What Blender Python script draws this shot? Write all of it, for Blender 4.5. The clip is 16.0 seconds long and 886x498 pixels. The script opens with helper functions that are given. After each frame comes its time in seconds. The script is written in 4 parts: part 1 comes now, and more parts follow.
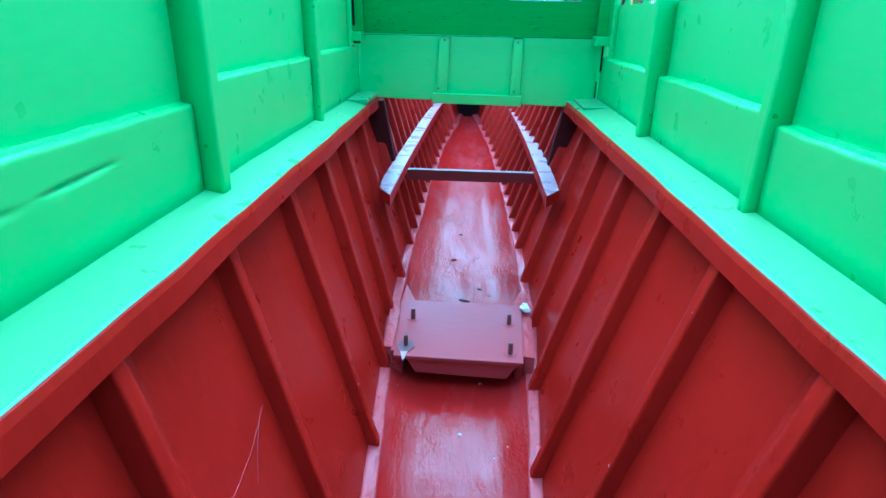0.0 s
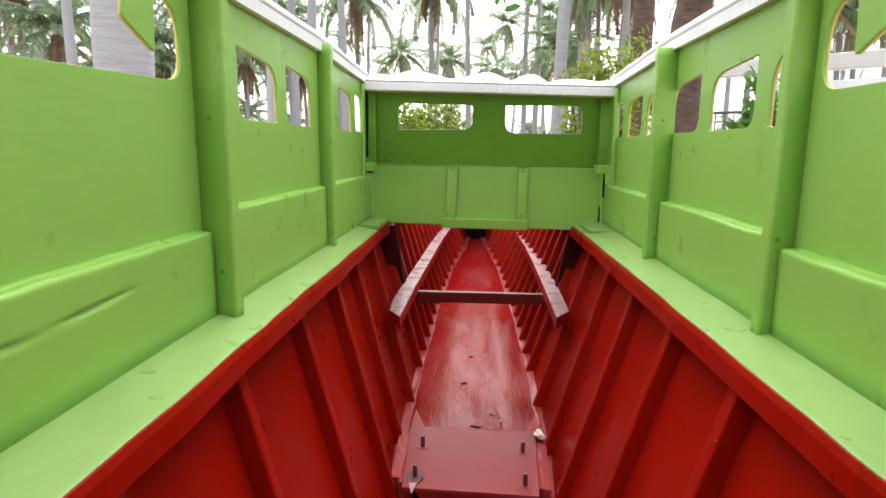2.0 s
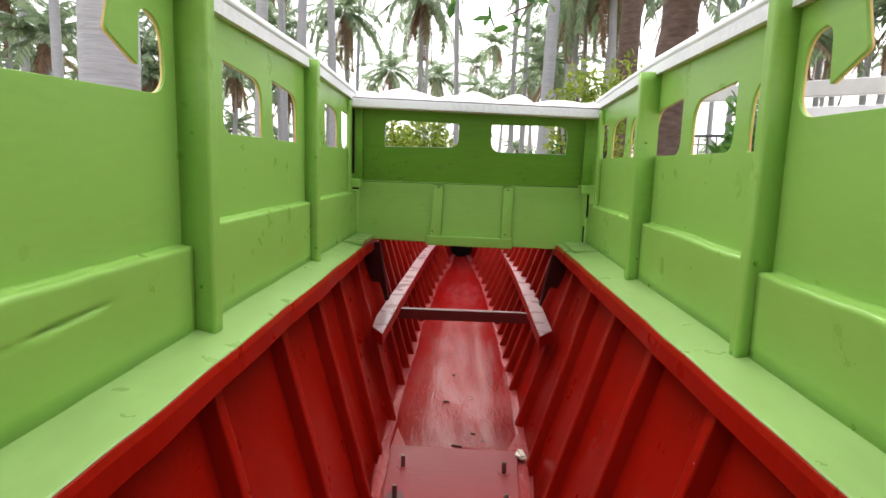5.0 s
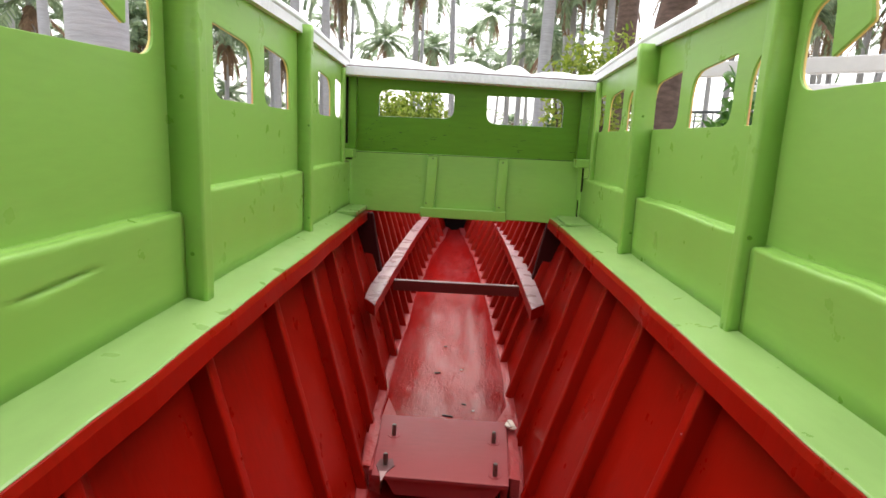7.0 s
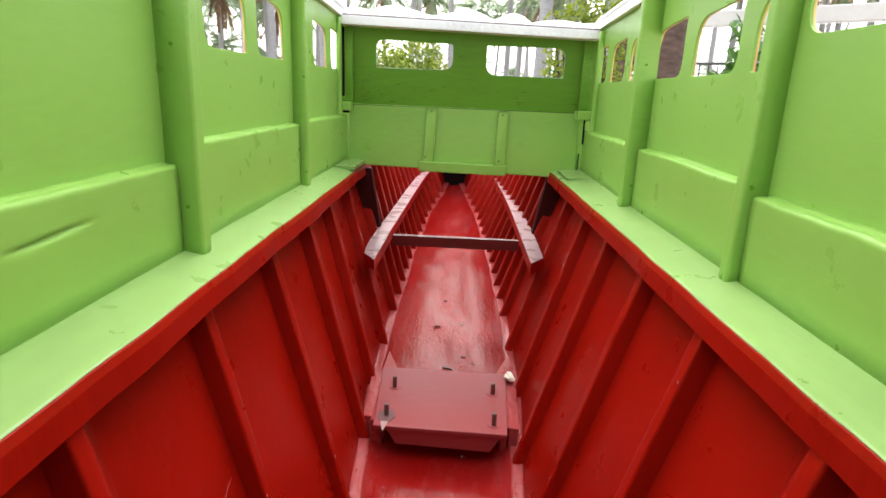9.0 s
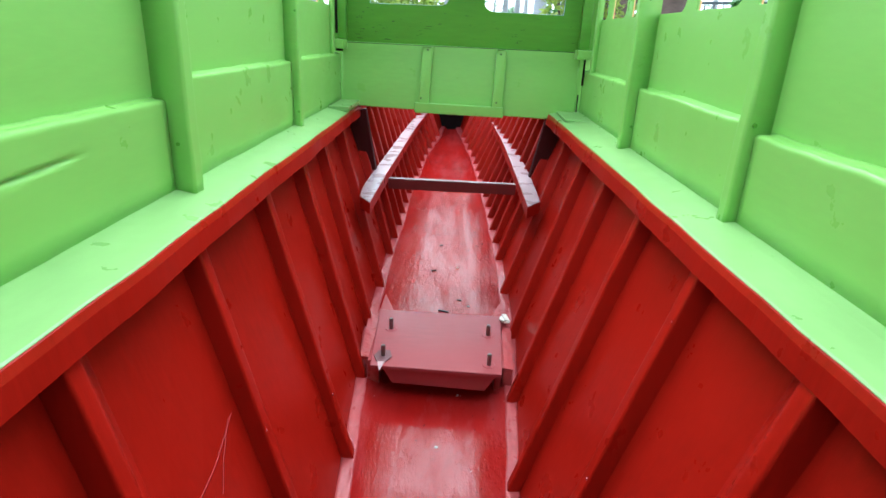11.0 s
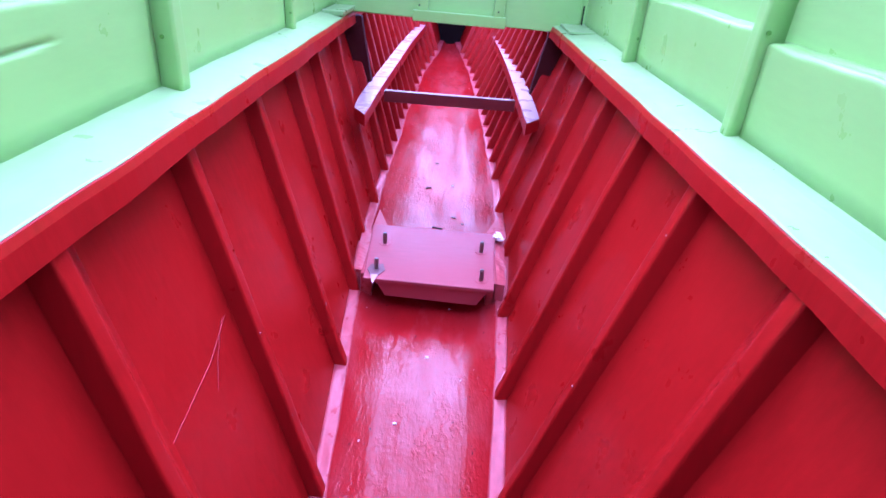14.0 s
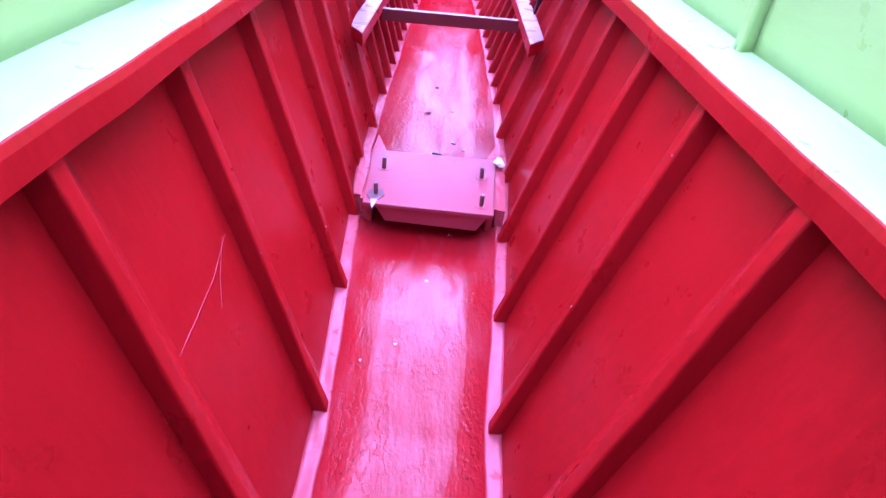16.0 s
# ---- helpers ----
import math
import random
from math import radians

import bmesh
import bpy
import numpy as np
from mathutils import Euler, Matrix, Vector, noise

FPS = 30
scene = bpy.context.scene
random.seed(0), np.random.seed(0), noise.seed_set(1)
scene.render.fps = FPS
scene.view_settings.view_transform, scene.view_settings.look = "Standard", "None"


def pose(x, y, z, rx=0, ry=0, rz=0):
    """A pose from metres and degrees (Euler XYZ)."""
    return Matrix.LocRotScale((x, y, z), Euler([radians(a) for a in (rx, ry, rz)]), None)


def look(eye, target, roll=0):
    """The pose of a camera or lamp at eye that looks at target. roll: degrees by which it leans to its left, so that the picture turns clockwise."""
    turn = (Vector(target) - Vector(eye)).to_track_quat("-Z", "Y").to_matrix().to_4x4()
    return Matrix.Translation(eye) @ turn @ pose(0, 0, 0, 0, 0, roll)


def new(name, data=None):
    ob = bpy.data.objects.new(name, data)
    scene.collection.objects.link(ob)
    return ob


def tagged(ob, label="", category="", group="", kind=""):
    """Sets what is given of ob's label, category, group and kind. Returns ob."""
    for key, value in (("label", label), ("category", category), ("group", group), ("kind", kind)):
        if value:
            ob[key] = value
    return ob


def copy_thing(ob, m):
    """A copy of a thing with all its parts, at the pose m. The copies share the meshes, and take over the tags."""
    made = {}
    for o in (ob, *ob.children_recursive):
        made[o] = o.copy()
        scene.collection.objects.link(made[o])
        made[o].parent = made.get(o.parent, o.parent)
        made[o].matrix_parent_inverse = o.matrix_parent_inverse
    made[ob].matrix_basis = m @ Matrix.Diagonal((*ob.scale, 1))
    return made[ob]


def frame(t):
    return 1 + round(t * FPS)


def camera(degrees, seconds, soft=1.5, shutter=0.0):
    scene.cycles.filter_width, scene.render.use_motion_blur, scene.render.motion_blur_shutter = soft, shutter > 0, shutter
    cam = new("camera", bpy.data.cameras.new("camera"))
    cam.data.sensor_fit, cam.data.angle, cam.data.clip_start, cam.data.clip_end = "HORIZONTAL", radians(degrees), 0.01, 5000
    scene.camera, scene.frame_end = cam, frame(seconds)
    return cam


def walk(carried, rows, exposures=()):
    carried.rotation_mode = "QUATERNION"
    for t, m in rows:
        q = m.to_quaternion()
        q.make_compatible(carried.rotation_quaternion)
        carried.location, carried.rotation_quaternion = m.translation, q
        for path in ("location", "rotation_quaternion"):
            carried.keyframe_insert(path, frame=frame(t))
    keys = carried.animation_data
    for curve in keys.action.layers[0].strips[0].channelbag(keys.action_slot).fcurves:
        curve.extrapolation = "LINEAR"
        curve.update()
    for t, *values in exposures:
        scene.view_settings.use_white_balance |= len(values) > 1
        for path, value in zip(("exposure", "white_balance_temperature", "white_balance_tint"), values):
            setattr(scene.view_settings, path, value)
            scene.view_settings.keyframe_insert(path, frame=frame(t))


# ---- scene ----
cam = camera(74.76, 16.0, soft=1.6)

PATH = [
    (0.0, pose(-0.0049, -0.0077, 0.3968, 68.106, -1.012, 3.399)),
    (0.5, pose(-0.0097, -0.0061, 0.3914, 72.128, -0.748, 3.747)),
    (1.0, pose(-0.0095, -0.0078, 0.4000, 75.703, -0.013, 3.674)),
    (1.5, pose(-0.0103, -0.0117, 0.3982, 78.313, -0.642, 3.840)),
    (2.0, pose(-0.0081, -0.0153, 0.4046, 79.983, -0.477, 4.150)),
    (2.5, pose(-0.0056, -0.0182, 0.4063, 80.993, -1.380, 4.086)),
    (3.0, pose(-0.0039, -0.0173, 0.4095, 81.863, -1.544, 3.770)),
    (5.5, pose(-0.0000, -0.0098, 0.4077, 81.417, -1.816, 2.714)),
    (6.0, pose(-0.0008, -0.0073, 0.4057, 80.612, -2.174, 2.604)),
    (6.5, pose(-0.0008, -0.0069, 0.4031, 79.798, -2.399, 2.503)),
    (7.0, pose(-0.0013, -0.0050, 0.4004, 79.041, -2.508, 2.399)),
    (7.5, pose(-0.0015, 0.0003, 0.3958, 77.939, -2.518, 2.232)),
    (8.0, pose(0.0003, 0.0010, 0.3914, 76.862, -2.354, 2.245)),
    (8.5, pose(0.0029, 0.0019, 0.3894, 75.685, -2.284, 2.283)),
    (9.0, pose(0.0032, 0.0032, 0.3872, 74.790, -2.238, 2.361)),
    (11.5, pose(0.0049, 0.0108, 0.3618, 68.347, -2.722, 1.865)),
    (12.0, pose(0.0076, 0.0110, 0.3541, 67.303, -3.134, 1.796)),
    (12.5, pose(0.0080, 0.0124, 0.3483, 65.908, -3.469, 1.785)),
    (13.0, pose(0.0090, 0.0131, 0.3434, 64.477, -3.706, 1.770)),
    (13.5, pose(0.0082, 0.0118, 0.3371, 63.478, -4.001, 1.929)),
    (14.0, pose(0.0070, 0.0121, 0.3318, 62.042, -4.054, 2.191)),
    (14.5, pose(0.0052, 0.0115, 0.3239, 60.281, -4.404, 2.172)),
    (15.0, pose(0.0052, 0.0100, 0.3155, 58.544, -4.608, 2.161)),
    (15.5, pose(0.0039, 0.0047, 0.3095, 57.156, -4.766, 2.262)),
    (16.0, pose(0.0015, 0.0057, 0.3046, 55.358, -4.485, 2.206)),
]
# the clip's camera drifts in brightness and white balance
EXPOSURES = [
    (0.0, 2.36, 3220, -16), (0.5, 2.3, 4200, -17), (1.0, 2.03, 5800, -20), (1.5, 1.88, 6400, 8), (2.0, 1.71, 6500, 10), (3.0, 1.56, 6500, 10),
    (5.5, 1.51, 6500, 10), (7.5, 1.69, 6500, 10), (9.0, 1.97, 6500, 10), (10.3, 2.14, 5700, 4), (11.3, 2.34, 4600, -12), (11.5, 2.38, 4060, -15), (11.75, 2.39, 3330, -12),
    (12.0, 2.41, 3240, -13), (12.5, 2.48, 3260, -13), (12.8, 2.56, 3350, 0), (13.1, 2.63, 4000, 28), (13.5, 2.7, 4160, 44), (14.0, 2.78, 4260, 56), (14.5, 2.86, 4320, 64),
    (15.0, 2.94, 4360, 69), (15.5, 3.0, 4400, 73), (16.0, 3.05, 4440, 76),
]
walk(cam, PATH, EXPOSURES)

# ---------------------------------------------------------------- light
world = bpy.data.worlds.new("overcast_sky")
scene.world = world
world.use_nodes = True
wn, wl = world.node_tree.nodes, world.node_tree.links
sky = wn.new("ShaderNodeTexSky")
sky.sky_type, sky.sun_disc = "NISHITA", False
sky.sun_elevation, sky.sun_rotation = radians(50), radians(0)
sky.air_density, sky.dust_density, sky.ozone_density = 1.0, 4.0, 1.0
hsv = wn.new("ShaderNodeHueSaturation")
hsv.inputs["Saturation"].default_value = 0.24
wl.new(sky.outputs[0], hsv.inputs["Color"])
wl.new(hsv.outputs[0], wn["Background"].inputs["Color"])
wn["Background"].inputs["Strength"].default_value = 0.15

sun = new("sun", bpy.data.lights.new("sun", "SUN"))
sun.data.energy, sun.data.angle, sun.data.color = 1.1, radians(90), (1.0, 0.98, 0.95)
sun.matrix_world = look((-0.7, 1.7, 6.5), (0, 1.0, 0))


# ---------------------------------------------------------------- materials
def node_mat(name):
    m = bpy.data.materials.new(name)
    m.use_nodes = True
    n, l = m.node_tree.nodes, m.node_tree.links
    return m, n, l, n["Principled BSDF"]


def noise_fac(n, l, scale, detail=4.0, stretch=(1, 1, 1), rough=0.55):
    tc = n.new("ShaderNodeTexCoord")
    mp = n.new("ShaderNodeMapping")
    mp.inputs["Scale"].default_value = stretch
    tex = n.new("ShaderNodeTexNoise")
    tex.inputs["Scale"].default_value, tex.inputs["Detail"].default_value = scale, detail
    tex.inputs["Roughness"].default_value = rough
    l.new(tc.outputs["Object"], mp.inputs["Vector"])
    l.new(mp.outputs[0], tex.inputs["Vector"])
    return tex.outputs["Fac"]


def ramp(n, l, fac, *stops):
    r = n.new("ShaderNodeValToRGB")
    e = r.color_ramp.elements
    while len(e) < len(stops):
        e.new(0.5)
    for el, (p, c) in zip(e, stops):
        el.position, el.color = p, (*c, 1) if len(c) == 3 else c
    l.new(fac, r.inputs[0])
    return r.outputs[0]


def mix(n, l, fac, a, b, mode="MIX"):
    m = n.new("ShaderNodeMix")
    m.data_type, m.blend_type = "RGBA", mode
    for sock, v in ((m.inputs[0], fac), (m.inputs[6], a), (m.inputs[7], b)):
        if isinstance(v, bpy.types.NodeSocket):
            l.new(v, sock)
        elif isinstance(v, (int, float)):
            sock.default_value = v
        else:
            sock.default_value = (*v, 1)
    return m.outputs[2]


def bump(n, l, b, heights, dist=0.002):
    last = None
    for h, strength in heights:
        bp = n.new("ShaderNodeBump")
        bp.inputs["Strength"].default_value, bp.inputs["Distance"].default_value = strength, dist
        l.new(h, bp.inputs["Height"])
        if last:
            l.new(last, bp.inputs["Normal"])
        last = bp.outputs[0]
    l.new(last, b.inputs["Normal"])


def shade(c, k):
    return tuple(min(1, v * k) for v in c)


def paint(name, base, rough=0.35, worn=None, worn_amount=0.0, brush=(1, 1, 1), coat=0.0, dents=0.25, patch=0.12, spec=0.4, grain=0.12, chip=(1, 1, 1), chip_scale=70):
    """Brushed enamel on wood: blotches, fine brush marks, chips of another colour."""
    m, n, l, b = node_mat(name)
    big = noise_fac(n, l, 2.2, 3)
    fine = noise_fac(n, l, 60, 3, brush)
    c = mix(n, l, ramp(n, l, big, (0.3, (0, 0, 0)), (0.7, (1, 1, 1))), shade(base, 1 - patch), shade(base, 1 + patch))
    c = mix(n, l, ramp(n, l, fine, (0.35, (0, 0, 0)), (0.75, (1, 1, 1))), c, shade(base, 1 + grain))
    if worn:
        chips = noise_fac(n, l, chip_scale, 4, chip, rough=0.6)
        c = mix(n, l, ramp(n, l, chips, (0.72 - worn_amount, (0, 0, 0)), (0.75 - worn_amount, (1, 1, 1))), c, worn)
    l.new(c, b.inputs["Base Color"])
    r = noise_fac(n, l, 9, 4)
    l.new(ramp(n, l, r, (0.3, (rough * 0.88,) * 3), (0.7, (min(1, rough * 1.15),) * 3)), b.inputs["Roughness"])
    b.inputs["Specular IOR Level"].default_value = spec
    b.inputs["Coat Weight"].default_value, b.inputs["Coat Roughness"].default_value = coat, 0.15
    bump(n, l, b, [(noise_fac(n, l, 5, 3), dents), (fine, grain)])
    return m


GREEN = paint("lime_green_paint", (0.258, 0.465, 0.092), 0.3, (0.42, 0.55, 0.3), -0.07, (0.25, 0.2, 1), dents=0.09, patch=0.06, spec=0.28, grain=0.05)
# lime green darkened for the shade on leaning and recessed parts; dark chips are wear
SHADED_GREEN = paint("shaded_green_paint", (0.105, 0.25, 0.015), 0.42, (0.03, 0.06, 0.02), 0.055, (0.15, 1, 1), chip=(0.35, 1, 1.6))
DECK_GREEN = paint("lime_green_deck_paint", (0.228, 0.362, 0.11), 0.3, (0.2, 0.3, 0.1), -0.07, (0.3, 0.1, 1), dents=0.08, patch=0.05)
RED = paint("oxide_red_paint", (0.268, 0.0055, 0.002), 0.3, None, 0.0, (1, 1, 0.12), 0.0, dents=0.4, spec=0.2)
RIB_RED = paint("oxide_red_rib_paint", (0.268, 0.0055, 0.002), 0.3, None, 0.0, (1, 1, 0.1), 0.0, dents=0.5, spec=0.2)
WHITE = paint("white_gloss_paint", (0.78, 0.77, 0.8), 0.4)
# plate red made pinker: sky glare on its top is mixed into the base
PLATE = paint("sheen_red_plate_paint", (0.265, 0.04, 0.047), 0.4, (0.12, 0.02, 0.02), -0.03, (0.2, 1, 1), 0.0, 0.15, spec=0.26, grain=0.05)
DARK = paint("near_black_wood", (0.008, 0.005, 0.005), 0.8, spec=0.06)


def outer_paint():
    """Yellow band over an orange-red one, as on the outside of the cabin boards."""
    m, n, l, b = node_mat("yellow_and_red_outer_paint")
    tc = n.new("ShaderNodeTexCoord")
    sep = n.new("ShaderNodeSeparateXYZ")
    l.new(tc.outputs["Object"], sep.inputs[0])
    c = ramp(n, l, sep.outputs["Z"], (0.495, (0.75, 0.2, 0.14)), (0.515, (0.85, 0.66, 0.2)))
    l.new(mix(n, l, noise_fac(n, l, 20), c, (0.82, 0.6, 0.24)), b.inputs["Base Color"])
    b.inputs["Roughness"].default_value = 0.45
    return m


OUTER = outer_paint()


def floor_paint():
    """Thick glossy red brushed over a rough dug-out bottom, with a dusty film, ridges, specks and runs."""
    m, n, l, b = node_mat("glossy_red_bottom_paint")
    big = noise_fac(n, l, 3.5, 4, (1, 0.4, 1))
    c = mix(n, l, ramp(n, l, big, (0.35, (0, 0, 0)), (0.7, (1, 1, 1))), (0.25, 0.005, 0.004), (0.27, 0.014, 0.013))
    film = noise_fac(n, l, 8, 5, (1, 0.3, 1), 0.62)
    film = ramp(n, l, film, (0.48, (0, 0, 0)), (0.66, (0.4, 0.4, 0.4)))
    c = mix(n, l, film, c, (0.3, 0.05, 0.056))
    specks = noise_fac(n, l, 60, 3, (1, 0.5, 1))
    c = mix(n, l, ramp(n, l, specks, (0.7, (0, 0, 0)), (0.715, (1, 1, 1))), c, (0.05, 0.008, 0.01))
    pale = noise_fac(n, l, 48, 5, (1, 0.7, 1))
    c = mix(n, l, ramp(n, l, pale, (0.73, (0, 0, 0)), (0.75, (1, 1, 1))), c, (0.6, 0.4, 0.4))
    l.new(c, b.inputs["Base Color"])
    dust = noise_fac(n, l, 6, 5, (1, 0.4, 1), 0.7)
    l.new(ramp(n, l, dust, (0.3, (0.07,) * 3), (0.68, (0.22,) * 3)), b.inputs["Roughness"])
    b.inputs["Specular IOR Level"].default_value = 0.13
    runs = noise_fac(n, l, 34, 4, (1, 0.2, 1), 0.6)
    where = ramp(n, l, noise_fac(n, l, 5, 3, (1, 0.5, 1)), (0.46, (0, 0, 0)), (0.62, (1, 1, 1)))
    lumps = mix(n, l, 1.0, ramp(n, l, noise_fac(n, l, 75, 3, (1, 0.55, 1), 0.5), (0.5, (0, 0, 0)), (0.62, (1, 1, 1))), where, "MULTIPLY")
    bump(n, l, b, [(noise_fac(n, l, 7, 4, (1, 0.5, 1)), 0.4), (runs, 0.6), (lumps, 0.36), (noise_fac(n, l, 110, 3, (1, 0.6, 1)), 0.16)], 0.005)
    return m


FLOOR = floor_paint()
# ledge red paled towards pink for sky sheen; the redder patches are paint
STRIP = paint("sheen_pale_red_ledge_paint", (0.3, 0.048, 0.05), 0.3, (0.27, 0.012, 0.012), 0.1, (1, 0.4, 1), 0.0, 0.9, spec=0.13, chip_scale=16, grain=0.3)
# pale lavender stands in for the sky's sheen on the shelf tops
SHELF = paint("sky_sheen_shelf_paint", (0.42, 0.27, 0.285), 0.28, (0.3, 0.05, 0.05), 0.0, (1, 0.4, 1), 0.6, 0.3)


def plain(name, base, rough, metal=0.0, vary=0.3, scale=12, stretch=(1, 1, 1), rel=0.3, sss=0.0):
    m, n, l, b = node_mat(name)
    f = noise_fac(n, l, scale, 5, stretch)
    l.new(mix(n, l, ramp(n, l, f, (0.3, (0, 0, 0)), (0.7, (1, 1, 1))), shade(base, 1 - vary), shade(base, 1 + vary)), b.inputs["Base Color"])
    b.inputs["Roughness"].default_value, b.inputs["Metallic"].default_value = rough, metal
    bump(n, l, b, [(f, rel)], 0.01)
    return m


STEEL = plain("threaded_steel", (0.2, 0.19, 0.18), 0.4, 1.0, 0.3, 200)
TARP = plain("white_tarpaulin", (0.85, 0.85, 0.85), 0.5, 0, 0.05, 6)
CHIP = plain("pale_wood_chip", (0.75, 0.68, 0.6), 0.8, 0, 0.15, 40)
LITTER = plain("dark_litter", (0.03, 0.015, 0.012), 0.9)
BARK = plain("grey_palm_bark", (0.42, 0.42, 0.46), 0.9, 0, 0.14, 5, (1, 1, 9), 0.8)
BROWN_BARK = plain("brown_bark", (0.13, 0.085, 0.07), 0.9, 0, 0.35, 7, (1, 1, 3), 0.9)
SAND = plain("sandy_soil_and_litter", (0.3, 0.25, 0.17), 0.95, 0, 0.35, 1.5)
PALE_WALL = plain("pale_render", (0.72, 0.71, 0.72), 0.8, 0, 0.08, 3)
RAIL_METAL = plain("dark_rail_paint", (0.1, 0.11, 0.12), 0.5, 0.2, 0.2, 10)


def leaf_mat(name, a, c, rough=0.45, trans=0.25):
    m, n, l, b = node_mat(name)
    g = n.new("ShaderNodeNewGeometry")
    l.new(mix(n, l, g.outputs["Random Per Island"], a, c), b.inputs["Base Color"])
    b.inputs["Roughness"].default_value = rough
    tr = n.new("ShaderNodeBsdfTranslucent")
    l.new(mix(n, l, g.outputs["Random Per Island"], shade(a, 1.5), shade(c, 1.5)), tr.inputs["Color"])
    ms = n.new("ShaderNodeMixShader")
    ms.inputs[0].default_value = trans
    l.new(b.outputs[0], ms.inputs[1])
    l.new(tr.outputs[0], ms.inputs[2])
    l.new(ms.outputs[0], n["Material Output"].inputs["Surface"])
    return m


FROND = leaf_mat("palm_frond_green", (0.12, 0.18, 0.105), (0.26, 0.33, 0.2), 0.5, 0.4)
DEAD = leaf_mat("dry_palm_frond", (0.16, 0.1, 0.065), (0.3, 0.2, 0.13), 0.8)
BUSH = leaf_mat("yellow_green_leaf", (0.12, 0.2, 0.02), (0.36, 0.42, 0.07), 0.4, 0.4)
BROAD = leaf_mat("broad_green_leaf", (0.04, 0.13, 0.02), (0.11, 0.24, 0.04), 0.35, 0.35)


# ---------------------------------------------------------------- builders
BASE = {}


def thing(name, loc, label, category, group="", kind=""):
    ob = new(name)
    ob.empty_display_size = 0.1
    ob.location = loc
    BASE[ob.name] = Vector(loc)
    return tagged(ob, label, category, group, kind)


def link_mesh(name, me, material, parent=None, label=""):
    """Links a mesh whose points are in world metres."""
    ob = new(name, me)
    if material and not me.materials:
        me.materials.append(material)
    off = Vector((0, 0, 0))
    if parent:
        off = BASE[parent.name]
        ob.parent = parent
        me.transform(Matrix.Translation(-off))
    BASE[ob.name] = off
    return tagged(ob, label)


def part(name, bm, material, parent=None, label=""):
    me = bpy.data.meshes.new(name)
    bmesh.ops.recalc_face_normals(bm, faces=bm.faces)
    bm.to_mesh(me)
    bm.free()
    return link_mesh(name, me, material, parent, label)


def smooth(ob):
    for p in ob.data.polygons:
        p.use_smooth = True
    return ob


def hull8(corners, bevel=0.0, seg=1):
    """A bevelled hexahedron from 8 corners: four below, four above, both in turn."""
    bm = bmesh.new()
    v = [bm.verts.new(c) for c in corners]
    for f in ((3, 2, 1, 0), (4, 5, 6, 7), (0, 1, 5, 4), (1, 2, 6, 5), (2, 3, 7, 6), (3, 0, 4, 7)):
        bm.faces.new([v[i] for i in f])
    bmesh.ops.recalc_face_normals(bm, faces=bm.faces)
    if bevel:
        bmesh.ops.bevel(bm, geom=bm.edges[:], offset=bevel, segments=seg, profile=0.6, affect="EDGES")
    return bm


def box(x0, x1, y0, y1, z0, z1, bevel=0.003, seg=2):
    return hull8([(x0, y0, z0), (x1, y0, z0), (x1, y1, z0), (x0, y1, z0), (x0, y0, z1), (x1, y0, z1), (x1, y1, z1), (x0, y1, z1)], bevel, seg)


def join(*bms):
    out = bms[0]
    for b in bms[1:]:
        me = bpy.data.meshes.new("tmp")
        b.to_mesh(me)
        b.free()
        out.from_mesh(me)
        bpy.data.meshes.remove(me)
    return out


def rounded(points):
    """Outline from (u, v, radius) corners."""
    out, n = [], len(points)
    for i, (u, v, r) in enumerate(points):
        p, a, c = Vector((u, v)), Vector(points[i - 1][:2]), Vector(points[(i + 1) % n][:2])
        if r <= 0:
            out.append(p)
            continue
        da, dc = (a - p).normalized(), (c - p).normalized()
        p0, p1 = p + da * r, p + dc * r
        for k in range(7):
            t = k / 6
            out.append(p0 * (1 - t) ** 2 + p * 2 * t * (1 - t) + p1 * t * t)
    return out


def board(outline, holes, thick, to_world, bevel=0.002):
    """A flat board with openings cut through it, its outline in its own plane."""
    cu = bpy.data.curves.new("board", "CURVE")
    cu.dimensions, cu.fill_mode = "2D", "BOTH"
    cu.extrude, cu.bevel_depth, cu.bevel_resolution = thick / 2 - bevel, bevel, 1
    for ring in (outline, *holes):
        sp = cu.splines.new("POLY")
        sp.points.add(len(ring) - 1)
        for q, p in zip(sp.points, ring):
            q.co = (p[0], p[1], 0, 1)
        sp.use_cyclic_u = True
    ob = new("board", cu)
    me = bpy.data.meshes.new_from_object(ob.evaluated_get(bpy.context.evaluated_depsgraph_get()))
    bpy.data.objects.remove(ob)
    bpy.data.curves.remove(cu)
    me.transform(to_world)
    return me


def side_plane(x):
    """Upright fore-and-aft plane."""
    return Matrix(((0, 0, 1, x), (1, 0, 0, 0), (0, 1, 0, 0), (0, 0, 0, 1)))


def end_plane(y):
    return Matrix(((1, 0, 0, 0), (0, 0, -1, y), (0, 1, 0, 0), (0, 0, 0, 1)))


def loft(rows, close=False):
    """A sheet through rows of points."""
    bm = bmesh.new()
    vs = [[bm.verts.new(p) for p in r] for r in rows]
    for a, b in zip(vs, vs[1:]):
        m = len(a)
        for i in range(m if close else m - 1):
            bm.faces.new((a[i], a[(i + 1) % m], b[(i + 1) % m], b[i]))
    return bm


def solid_strip(sections):
    """A closed bar through rings of points, capped."""
    bm = loft(sections, True)
    bm.verts.ensure_lookup_table()
    m = len(sections[0])
    bm.faces.new(bm.verts[:m][::-1])
    bm.faces.new(bm.verts[-m:])
    return bm


